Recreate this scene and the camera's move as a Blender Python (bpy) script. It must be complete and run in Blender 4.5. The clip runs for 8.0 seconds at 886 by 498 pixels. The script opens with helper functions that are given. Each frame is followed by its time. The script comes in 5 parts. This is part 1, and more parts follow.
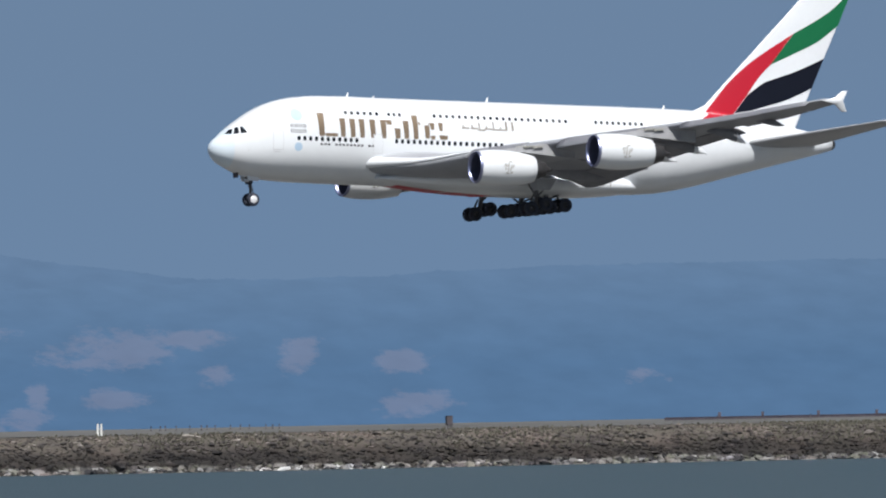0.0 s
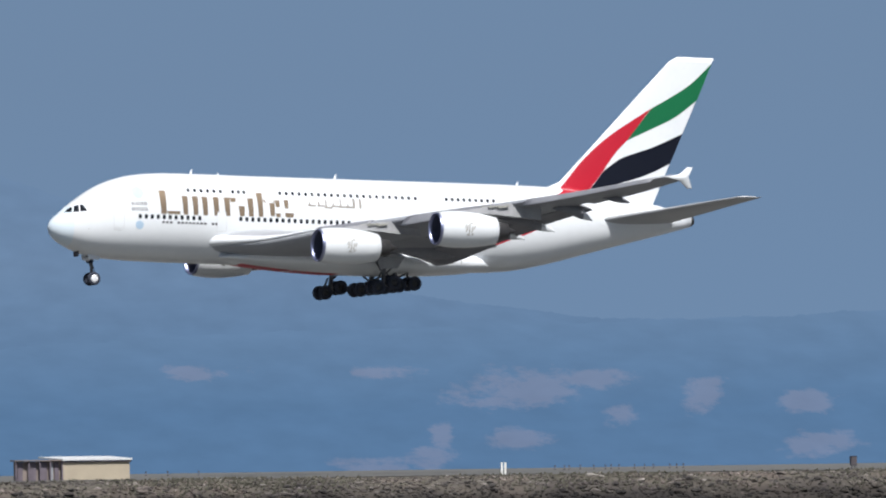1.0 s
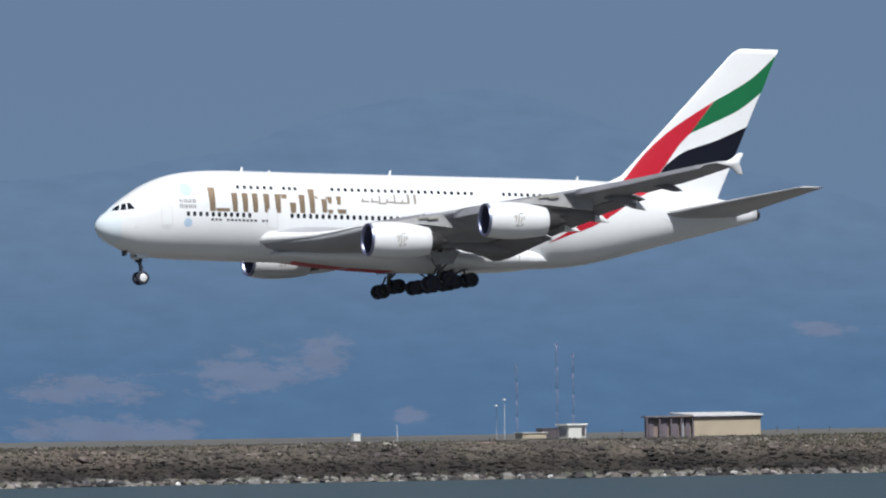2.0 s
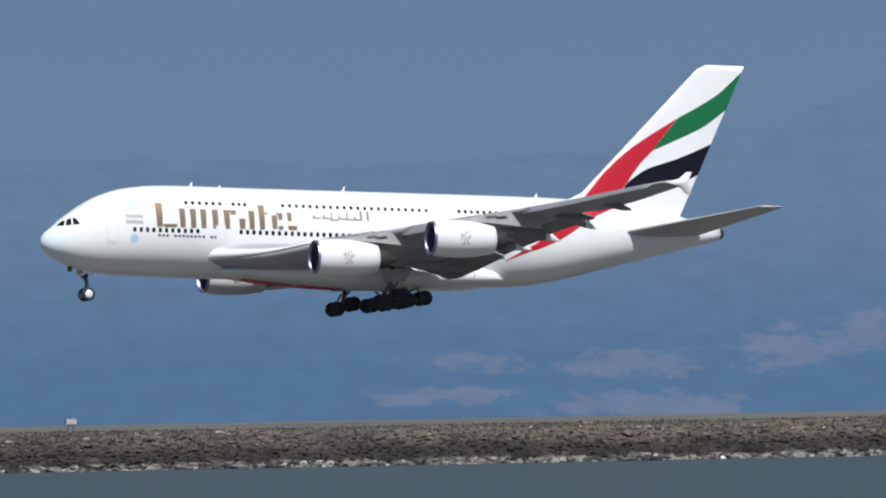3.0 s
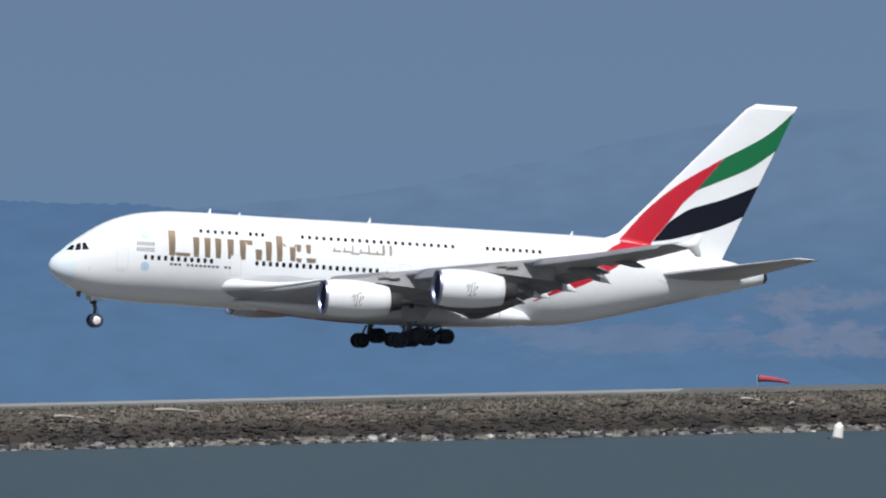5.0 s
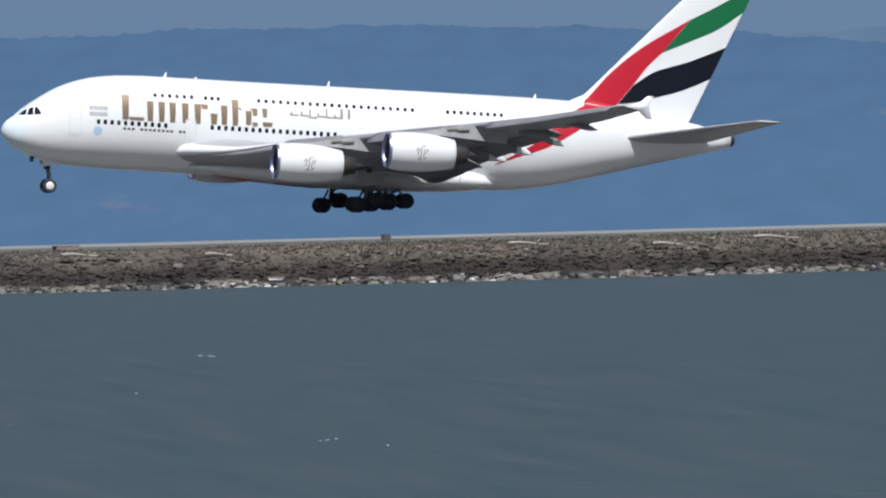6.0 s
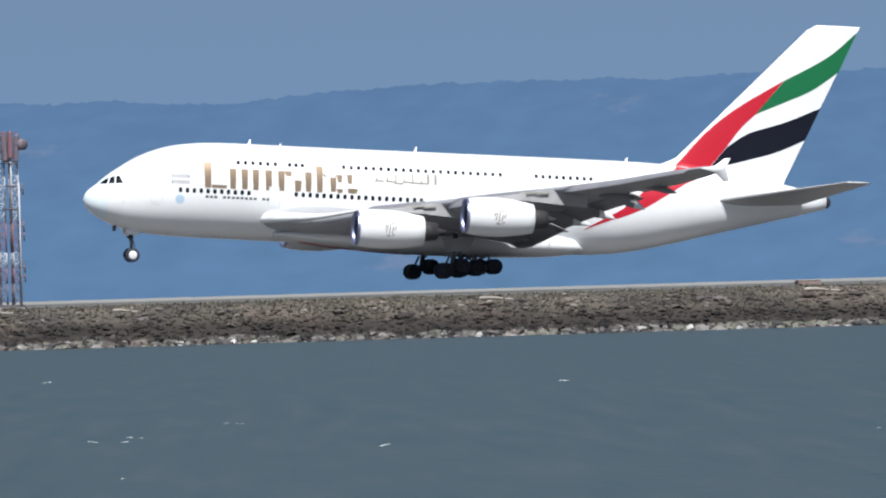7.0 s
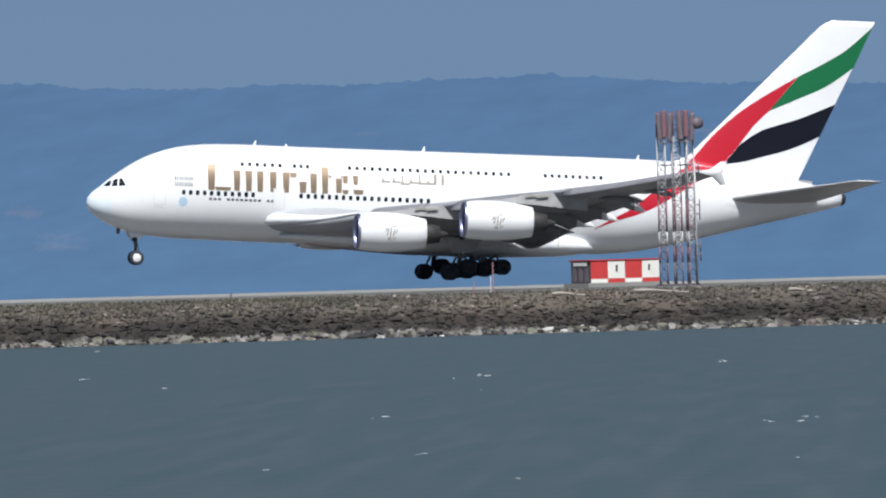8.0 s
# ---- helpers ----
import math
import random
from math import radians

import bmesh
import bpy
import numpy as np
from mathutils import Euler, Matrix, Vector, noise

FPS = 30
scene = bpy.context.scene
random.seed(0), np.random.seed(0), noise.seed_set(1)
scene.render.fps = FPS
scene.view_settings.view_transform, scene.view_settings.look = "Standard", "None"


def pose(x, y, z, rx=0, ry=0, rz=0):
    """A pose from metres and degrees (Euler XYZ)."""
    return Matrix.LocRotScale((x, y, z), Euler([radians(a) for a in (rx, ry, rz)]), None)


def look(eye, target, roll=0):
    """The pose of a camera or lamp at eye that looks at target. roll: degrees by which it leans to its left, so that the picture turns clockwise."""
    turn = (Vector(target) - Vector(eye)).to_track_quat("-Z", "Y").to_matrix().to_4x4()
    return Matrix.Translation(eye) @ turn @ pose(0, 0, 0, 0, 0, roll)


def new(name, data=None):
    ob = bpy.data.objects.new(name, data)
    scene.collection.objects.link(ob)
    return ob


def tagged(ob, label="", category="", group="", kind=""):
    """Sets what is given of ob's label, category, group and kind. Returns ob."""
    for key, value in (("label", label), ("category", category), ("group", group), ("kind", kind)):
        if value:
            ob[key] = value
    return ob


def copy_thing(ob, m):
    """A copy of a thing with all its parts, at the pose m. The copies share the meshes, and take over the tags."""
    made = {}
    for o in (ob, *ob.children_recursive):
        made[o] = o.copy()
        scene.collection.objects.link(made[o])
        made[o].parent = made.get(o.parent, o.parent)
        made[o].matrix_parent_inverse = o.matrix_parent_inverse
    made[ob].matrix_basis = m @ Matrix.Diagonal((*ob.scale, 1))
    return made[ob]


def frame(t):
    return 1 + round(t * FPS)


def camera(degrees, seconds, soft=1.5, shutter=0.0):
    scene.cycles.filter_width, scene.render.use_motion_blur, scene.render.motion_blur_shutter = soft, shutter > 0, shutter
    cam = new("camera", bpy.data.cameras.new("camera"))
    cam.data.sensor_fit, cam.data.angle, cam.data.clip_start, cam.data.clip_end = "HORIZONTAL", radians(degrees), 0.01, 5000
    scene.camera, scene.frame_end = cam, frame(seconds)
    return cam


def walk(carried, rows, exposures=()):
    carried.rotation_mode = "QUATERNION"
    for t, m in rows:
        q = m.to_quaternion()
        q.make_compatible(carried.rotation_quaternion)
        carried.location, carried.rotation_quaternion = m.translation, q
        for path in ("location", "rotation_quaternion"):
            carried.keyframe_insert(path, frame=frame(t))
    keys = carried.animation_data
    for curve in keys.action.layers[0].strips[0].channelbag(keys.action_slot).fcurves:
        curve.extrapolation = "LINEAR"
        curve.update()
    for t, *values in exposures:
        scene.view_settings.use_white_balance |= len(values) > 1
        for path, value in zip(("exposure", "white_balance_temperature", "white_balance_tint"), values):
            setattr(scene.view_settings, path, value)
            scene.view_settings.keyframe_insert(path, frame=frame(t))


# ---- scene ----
# The camera stands on the near shore and only turns, after a landing airliner.
EYE = (0.0, 0.0, 4.8)
RUNWAY_Y = 1592.1
LEVEE_Y = 1342.0
FIELD_Z = 3.2

AIM = [
    (0.0, 26.724, 0.521, 1.11),
    (0.2, 26.377, 0.488, 0.97),
    (0.5, 25.792, 0.469, 0.89),
    (0.8, 25.647, 0.613, 0.85),
    (1.0, 25.419, 0.670, 0.84),
    (1.2, 24.901, 0.715, 0.95),
    (1.5, 24.180, 0.682, 0.89),
    (2.0, 23.382, 0.559, 0.99),
    (2.2, 23.073, 0.574, 0.98),
    (3.3, 20.962, 0.433, 1.14),
    (3.5, 20.476, 0.385, 1.19),
    (4.0, 19.188, 0.376, 1.48),
    (4.5, 18.247, 0.452, 1.30),
    (4.7, 18.023, 0.447, 1.34),
    (5.8, 15.940, 0.129, 1.30),
    (6.0, 15.623, -0.090, 1.50),
    (6.2, 15.388, -0.118, 1.37),
    (6.5, 14.402, -0.003, 1.43),
    (6.7, 13.637, 0.007, 1.45),
    (7.0, 13.231, 0.087, 1.65),
    (7.5, 12.199, 0.070, 1.61),
    (8.0, 11.049, 0.080, 1.60),
]


def aim(pan, tilt):
    """A point far off, pan degrees from +y towards +x, tilt degrees up."""
    a, e = radians(pan), radians(tilt)
    return (EYE[0] + 1000 * math.sin(a), EYE[1] + 1000 * math.cos(a), EYE[2] + 1000 * math.tan(e))


cam = camera(2.860, 8.0, soft=2.1)
walk(cam, [(t, look(EYE, aim(pan, tilt), -roll)) for t, pan, tilt, roll in AIM],
     [(0.0, -0.02), (0.5, 0.07), (1.0, 0.08), (1.5, -0.06), (2.0, -0.12), (3.5, -0.10), (6.0, -0.08), (6.5, 0.11), (7.0, 0.23), (8.0, 0.11)])

# ---- light ----
SUN_FROM = Vector((-0.09, -0.77, 1.14)).normalized()
world = bpy.data.worlds.new("sky")
world.use_nodes = True
scene.world = world
wn = world.node_tree
sky = wn.nodes.new("ShaderNodeTexSky")
sky.sky_type = "NISHITA"
sky.sun_disc = False
sky.sun_elevation = math.asin(SUN_FROM.z)
sky.sun_rotation = math.atan2(SUN_FROM.x, SUN_FROM.y)
wn.nodes["Background"].inputs["Strength"].default_value = 0.052
wn.links.new(sky.outputs[0], wn.nodes["Background"].inputs["Color"])

sun_lamp = bpy.data.lights.new("sun", "SUN")
sun_lamp.energy, sun_lamp.angle, sun_lamp.color = 5.35, radians(0.53), (1.0, 0.99, 0.975)
sun = new("sun", sun_lamp)
sun.matrix_world = look(SUN_FROM * 500, (0, 0, 0))


# ---- materials ----
def material(name, colour, rough=0.5, metal=0.0, spread=0.12, grain=1.0, bump=0.0, second=None, coat=0.0):
    """A procedural surface: two scales of noise shift the colour; bump gives fine relief."""
    m = bpy.data.materials.new(name)
    m.use_nodes = True
    nt = m.node_tree
    b = nt.nodes["Principled BSDF"]
    b.inputs["Roughness"].default_value = rough
    b.inputs["Metallic"].default_value = metal
    b.inputs["Coat Weight"].default_value = coat
    tc = nt.nodes.new("ShaderNodeTexCoord")
    n1 = nt.nodes.new("ShaderNodeTexNoise")
    n1.inputs["Scale"].default_value = grain
    n1.inputs["Detail"].default_value = 6
    n2 = nt.nodes.new("ShaderNodeTexNoise")
    n2.inputs["Scale"].default_value = grain * 7.3
    n2.inputs["Detail"].default_value = 3
    mix = nt.nodes.new("ShaderNodeMath")
    mix.operation = "MULTIPLY_ADD"
    mix.inputs[1].default_value = 0.35
    ramp = nt.nodes.new("ShaderNodeValToRGB")
    c = Vector(colour)
    lo = c * (1 - spread)
    hi = Vector(second) if second else Vector([min(1, v * (1 + spread * 0.6)) for v in c])
    ramp.color_ramp.elements[0].position, ramp.color_ramp.elements[0].color = 0.42, (*lo, 1)
    ramp.color_ramp.elements[1].position, ramp.color_ramp.elements[1].color = 0.95, (*hi, 1)
    nt.links.new(tc.outputs["Object"], n1.inputs["Vector"])
    nt.links.new(tc.outputs["Object"], n2.inputs["Vector"])
    nt.links.new(n2.outputs["Fac"], mix.inputs[0])
    nt.links.new(n1.outputs["Fac"], mix.inputs[2])
    nt.links.new(mix.outputs[0], ramp.inputs["Fac"])
    nt.links.new(ramp.outputs["Color"], b.inputs["Base Color"])
    if bump:
        bn = nt.nodes.new("ShaderNodeBump")
        bn.inputs["Strength"].default_value = bump
        bn.inputs["Distance"].default_value = 0.1
        nt.links.new(mix.outputs[0], bn.inputs["Height"])
        nt.links.new(bn.outputs["Normal"], b.inputs["Normal"])
    return m


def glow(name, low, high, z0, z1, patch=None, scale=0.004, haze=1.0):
    """Far air and hills, glowing: the light scattered by the air in front of them is put into the colour, by height;
    patch: the colour of open slopes.
    """
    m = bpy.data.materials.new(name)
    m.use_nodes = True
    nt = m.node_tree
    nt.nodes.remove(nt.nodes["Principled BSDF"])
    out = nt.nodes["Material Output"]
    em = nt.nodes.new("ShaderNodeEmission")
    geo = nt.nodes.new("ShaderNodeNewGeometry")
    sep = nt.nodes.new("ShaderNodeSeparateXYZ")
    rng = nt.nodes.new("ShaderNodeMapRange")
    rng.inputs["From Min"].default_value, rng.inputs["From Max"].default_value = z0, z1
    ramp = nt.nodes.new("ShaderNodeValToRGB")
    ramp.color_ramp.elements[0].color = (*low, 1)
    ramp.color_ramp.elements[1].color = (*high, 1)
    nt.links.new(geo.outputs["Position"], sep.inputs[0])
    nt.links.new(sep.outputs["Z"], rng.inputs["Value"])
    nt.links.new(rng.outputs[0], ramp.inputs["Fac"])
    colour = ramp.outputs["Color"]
    if patch:
        turn = nt.nodes.new("ShaderNodeMapping")
        turn.inputs["Rotation"].default_value = (0, 0, radians(20.5))
        mp = nt.nodes.new("ShaderNodeMapping")
        mp.inputs["Scale"].default_value = (scale, 0.0, scale * 2.6)
        rag = nt.nodes.new("ShaderNodeMapping")
        rag.inputs["Scale"].default_value = (0.085, 0.0, 0.20)
        n3 = nt.nodes.new("ShaderNodeTexNoise")
        n3.inputs["Scale"].default_value = 1.0
        n3.inputs["Detail"].default_value = 7
        n3.inputs["Roughness"].default_value = 0.7
        nt.links.new(turn.outputs[0], rag.inputs["Vector"])
        nt.links.new(rag.outputs[0], n3.inputs["Vector"])
        dry = nt.nodes.new("ShaderNodeAttribute")
        dry.attribute_name = "open_slope"
        edge = nt.nodes.new("ShaderNodeMath")
        edge.operation = "MULTIPLY_ADD"
        edge.inputs[1].default_value = 3.0
        pr = nt.nodes.new("ShaderNodeMapRange")
        pr.inputs["From Min"].default_value, pr.inputs["From Max"].default_value = 2.05, 2.45
        pr.inputs["To Max"].default_value = 0.58
        mx = nt.nodes.new("ShaderNodeMix")
        mx.data_type = "RGBA"
        mx.inputs[7].default_value = (*patch, 1)
        nt.links.new(geo.outputs["Position"], turn.inputs["Vector"])
        nt.links.new(turn.outputs[0], mp.inputs["Vector"])
        nt.links.new(n3.outputs["Fac"], edge.inputs[0])
        nt.links.new(dry.outputs["Fac"], edge.inputs[2])
        nt.links.new(edge.outputs[0], pr.inputs["Value"])
        nt.links.new(pr.outputs[0], mx.inputs[0])
        nt.links.new(colour, mx.inputs[6])
        # fine mottling of woods
        n2 = nt.nodes.new("ShaderNodeTexNoise")
        n2.inputs["Scale"].default_value = 2.6
        n2.inputs["Detail"].default_value = 4
        md = nt.nodes.new("ShaderNodeMapRange")
        md.inputs["From Min"].default_value, md.inputs["From Max"].default_value = 0.25, 0.75
        md.inputs["To Min"].default_value, md.inputs["To Max"].default_value = 0.93, 1.07
        sc = nt.nodes.new("ShaderNodeMix")
        sc.data_type, sc.blend_type = "RGBA", "MULTIPLY"
        sc.inputs[0].default_value = 1.0
        nt.links.new(mp.outputs[0], n2.inputs["Vector"])
        nt.links.new(n2.outputs["Fac"], md.inputs["Value"])
        nt.links.new(mx.outputs[2], sc.inputs[6])
        nt.links.new(md.outputs[0], sc.inputs[7])
        colour = sc.outputs[2]
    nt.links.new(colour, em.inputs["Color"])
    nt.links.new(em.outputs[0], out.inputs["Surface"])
    return m


WHITE = material("white_paint", (0.775, 0.795, 0.815), 0.30, spread=0.05, grain=0.25, coat=0.4)
WING_GREY = material("wing_grey_paint", (0.29, 0.30, 0.33), 0.45, spread=0.14, grain=0.35)
# wing grey lightened at the leading edge, bounced light included in the colour
LIT_NOSE_GREY = material("lit_leading_edge_grey", (0.35, 0.36, 0.385), 0.42, spread=0.10, grain=0.4)
FLAP_GREY = material("flap_grey_paint", (0.21, 0.213, 0.235), 0.48, spread=0.18, grain=0.6)
RED = material("red_paint", (0.47, 0.008, 0.026), 0.45, spread=0.06, grain=0.4)
GREEN = material("green_paint", (0.005, 0.135, 0.048), 0.38, spread=0.06, grain=0.4, coat=0.12)
BLACK = material("black_paint", (0.006, 0.008, 0.016), 0.55, spread=0.10, grain=0.4)
BLACK.node_tree.nodes["Principled BSDF"].inputs["Specular IOR Level"].default_value = 0.15
GOLD = material("gold_lettering", (0.26, 0.192, 0.13), 0.42, metal=0.45, spread=0.10, grain=0.8)
GREY_INK = material("grey_lettering", (0.30, 0.275, 0.24), 0.45, spread=0.10, grain=2.0)
DARK_INK = material("dark_grey_print", (0.09, 0.09, 0.10), 0.45, spread=0.15, grain=2.0)
BLUE_INK = material("pale_blue_print", (0.44, 0.58, 0.72), 0.40, spread=0.08, grain=2.0)
DARK_GLASS = material("dark_cabin_glass", (0.015, 0.017, 0.022), 0.12, spread=0.2, grain=3.0)
RUBBER = material("black_rubber", (0.034, 0.040, 0.060), 0.92, spread=0.25, grain=2.5, bump=0.1)
STEEL = material("grey_gear_steel", (0.16, 0.16, 0.17), 0.5, metal=0.4, spread=0.25, grain=2.0)
HUB = material("pale_wheel_hub", (0.85, 0.85, 0.86), 0.40, metal=0.2, spread=0.15, grain=4.0)
# lip and duct colours carry the blue of reflected sky and inner shade
LIP = material("polished_intake_lip", (0.32, 0.34, 0.50), 0.42, metal=1.0, spread=0.08, grain=1.0)
DUCT = material("intake_duct_lining", (0.10, 0.105, 0.16), 0.45, spread=0.15, grain=1.5)
FAN = material("fan_titanium", (0.08, 0.085, 0.10), 0.35, metal=0.7, spread=0.25, grain=2.0)
HOT_METAL = material("exhaust_metal", (0.085, 0.082, 0.085), 0.5, metal=0.6, spread=0.3, grain=1.2)
TAIL_GREY = material("tailplane_grey_paint", (0.38, 0.385, 0.40), 0.42, spread=0.14, grain=0.35)
PYLON = material("pylon_grey_paint", (0.36, 0.36, 0.37), 0.42, spread=0.2, grain=0.8)
SEAM = material("panel_seam_grey", (0.60, 0.60, 0.61), 0.5, spread=0.15, grain=2.0)
BEIGE_WALL = material("beige_shed_wall", (0.43, 0.365, 0.275), 0.8, spread=0.10, grain=0.8, bump=0.1)
ROOF_WHITE = material("white_metal_roof", (0.66, 0.66, 0.66), 0.45, spread=0.10, grain=0.8)
BAY_BROWN = material("dim_bay_brown", (0.24, 0.195, 0.175), 0.85, spread=0.3, grain=0.9)
SHED_DARK = material("dark_shed_wall", (0.085, 0.075, 0.085), 0.8, spread=0.25, grain=0.9)
SIGN_RED = material("red_shelter_panel", (0.52, 0.045, 0.045), 0.55, spread=0.12, grain=1.2)
SIGN_WHITE = material("white_shelter_panel", (0.74, 0.74, 0.70), 0.55, spread=0.08, grain=1.2)
MAST_RED = material("faded_red_mast_paint", (0.20, 0.105, 0.125), 0.6, spread=0.2, grain=1.5)
MAST_WHITE = material("weathered_white_mast_paint", (0.46, 0.46, 0.48), 0.6, spread=0.15, grain=1.5)
# the haze before the far radio masts is mixed into this paint colour
MAST_HAZED = material("hazed_mast_paint", (0.24, 0.19, 0.26), 0.7, spread=0.2, grain=1.0)
POLE_GREY = material("dull_pole_paint", (0.30, 0.32, 0.35), 0.7, spread=0.15, grain=1.5)
MAST_GREY = material("dull_antenna_metal", (0.15, 0.125, 0.15), 0.6, spread=0.25, grain=1.5)
# windsock red dulled for the haze in front, held in the cloth colour
CLOTH_RED = material("hazed_red_cloth", (0.36, 0.06, 0.085), 0.85, spread=0.15, grain=1.5)
DARK_WALL = material("dark_weathered_wall", (0.10, 0.085, 0.105), 0.9, spread=0.2, grain=0.8)
WALL_RED = material("weathered_red_wall", (0.22, 0.165, 0.15), 0.9, spread=0.2, grain=0.8)
RADOME = material("radome_white_paint", (0.71, 0.79, 0.85), 0.34, spread=0.05, grain=0.4)
TRACK = material("bare_slat_track", (0.42, 0.41, 0.37), 0.5, metal=0.3, spread=0.2, grain=3.0)
RIM_DARK = material("dark_wheel_rim", (0.035, 0.036, 0.042), 0.6, spread=0.25, grain=3.0)
FOAM = material("white_foam", (0.33, 0.355, 0.37), 0.9, spread=0.25, grain=2.0)
# haze over low sky and hills is baked into these emission colours
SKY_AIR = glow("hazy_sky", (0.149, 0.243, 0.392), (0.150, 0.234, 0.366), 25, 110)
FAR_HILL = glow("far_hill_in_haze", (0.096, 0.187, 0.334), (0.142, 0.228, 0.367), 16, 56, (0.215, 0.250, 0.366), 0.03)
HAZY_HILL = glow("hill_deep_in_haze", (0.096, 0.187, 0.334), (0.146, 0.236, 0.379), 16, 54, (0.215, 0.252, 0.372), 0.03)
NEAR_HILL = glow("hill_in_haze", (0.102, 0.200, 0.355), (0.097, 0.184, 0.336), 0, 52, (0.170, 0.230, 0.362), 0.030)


def water_material():
    m = bpy.data.materials.new("bay_water")
    m.use_nodes = True
    nt = m.node_tree
    b = nt.nodes["Principled BSDF"]
    b.inputs["Roughness"].default_value = 0.35
    b.inputs["Specular IOR Level"].default_value = 0.18
    b.inputs["IOR"].default_value = 1.33
    tc = nt.nodes.new("ShaderNodeTexCoord")
    mp = nt.nodes.new("ShaderNodeMapping")
    mp.inputs["Scale"].default_value = (1.5, 0.5, 1.0)
    # streaks are turned to the mean viewing bearing
    streak_turn = nt.nodes.new("ShaderNodeMapping")
    streak_turn.inputs["Rotation"].default_value = (0, 0, radians(12.5))
    mp2 = nt.nodes.new("ShaderNodeMapping")
    mp2.inputs["Scale"].default_value = (0.85, 0.022, 1.0)
    n1 = nt.nodes.new("ShaderNodeTexNoise")
    n1.inputs["Scale"].default_value = 0.45
    n1.inputs["Detail"].default_value = 8
    n2 = nt.nodes.new("ShaderNodeTexNoise")
    n2.inputs["Scale"].default_value = 1.0
    n2.inputs["Detail"].default_value = 6
    # light and dark wave faces painted into the water colour as streaks
    ramp = nt.nodes.new("ShaderNodeValToRGB")
    ramp.color_ramp.elements[0].position, ramp.color_ramp.elements[0].color = 0.32, (0.030, 0.052, 0.059, 1)
    ramp.color_ramp.elements[1].position, ramp.color_ramp.elements[1].color = 0.70, (0.050, 0.065, 0.072, 1)
    bn = nt.nodes.new("ShaderNodeBump")
    bn.inputs["Strength"].default_value = 1.0
    bn.inputs["Distance"].default_value = 0.22
    nt.links.new(tc.outputs["Object"], mp.inputs["Vector"])
    nt.links.new(mp.outputs[0], n1.inputs["Vector"])
    nt.links.new(tc.outputs["Object"], streak_turn.inputs["Vector"])
    nt.links.new(streak_turn.outputs[0], mp2.inputs["Vector"])
    nt.links.new(mp2.outputs[0], n2.inputs["Vector"])
    nt.links.new(n2.outputs["Fac"], ramp.inputs["Fac"])
    nt.links.new(ramp.outputs["Color"], b.inputs["Base Color"])
    nt.links.new(n1.outputs["Fac"], bn.inputs["Height"])
    nt.links.new(bn.outputs["Normal"], b.inputs["Normal"])
    return m


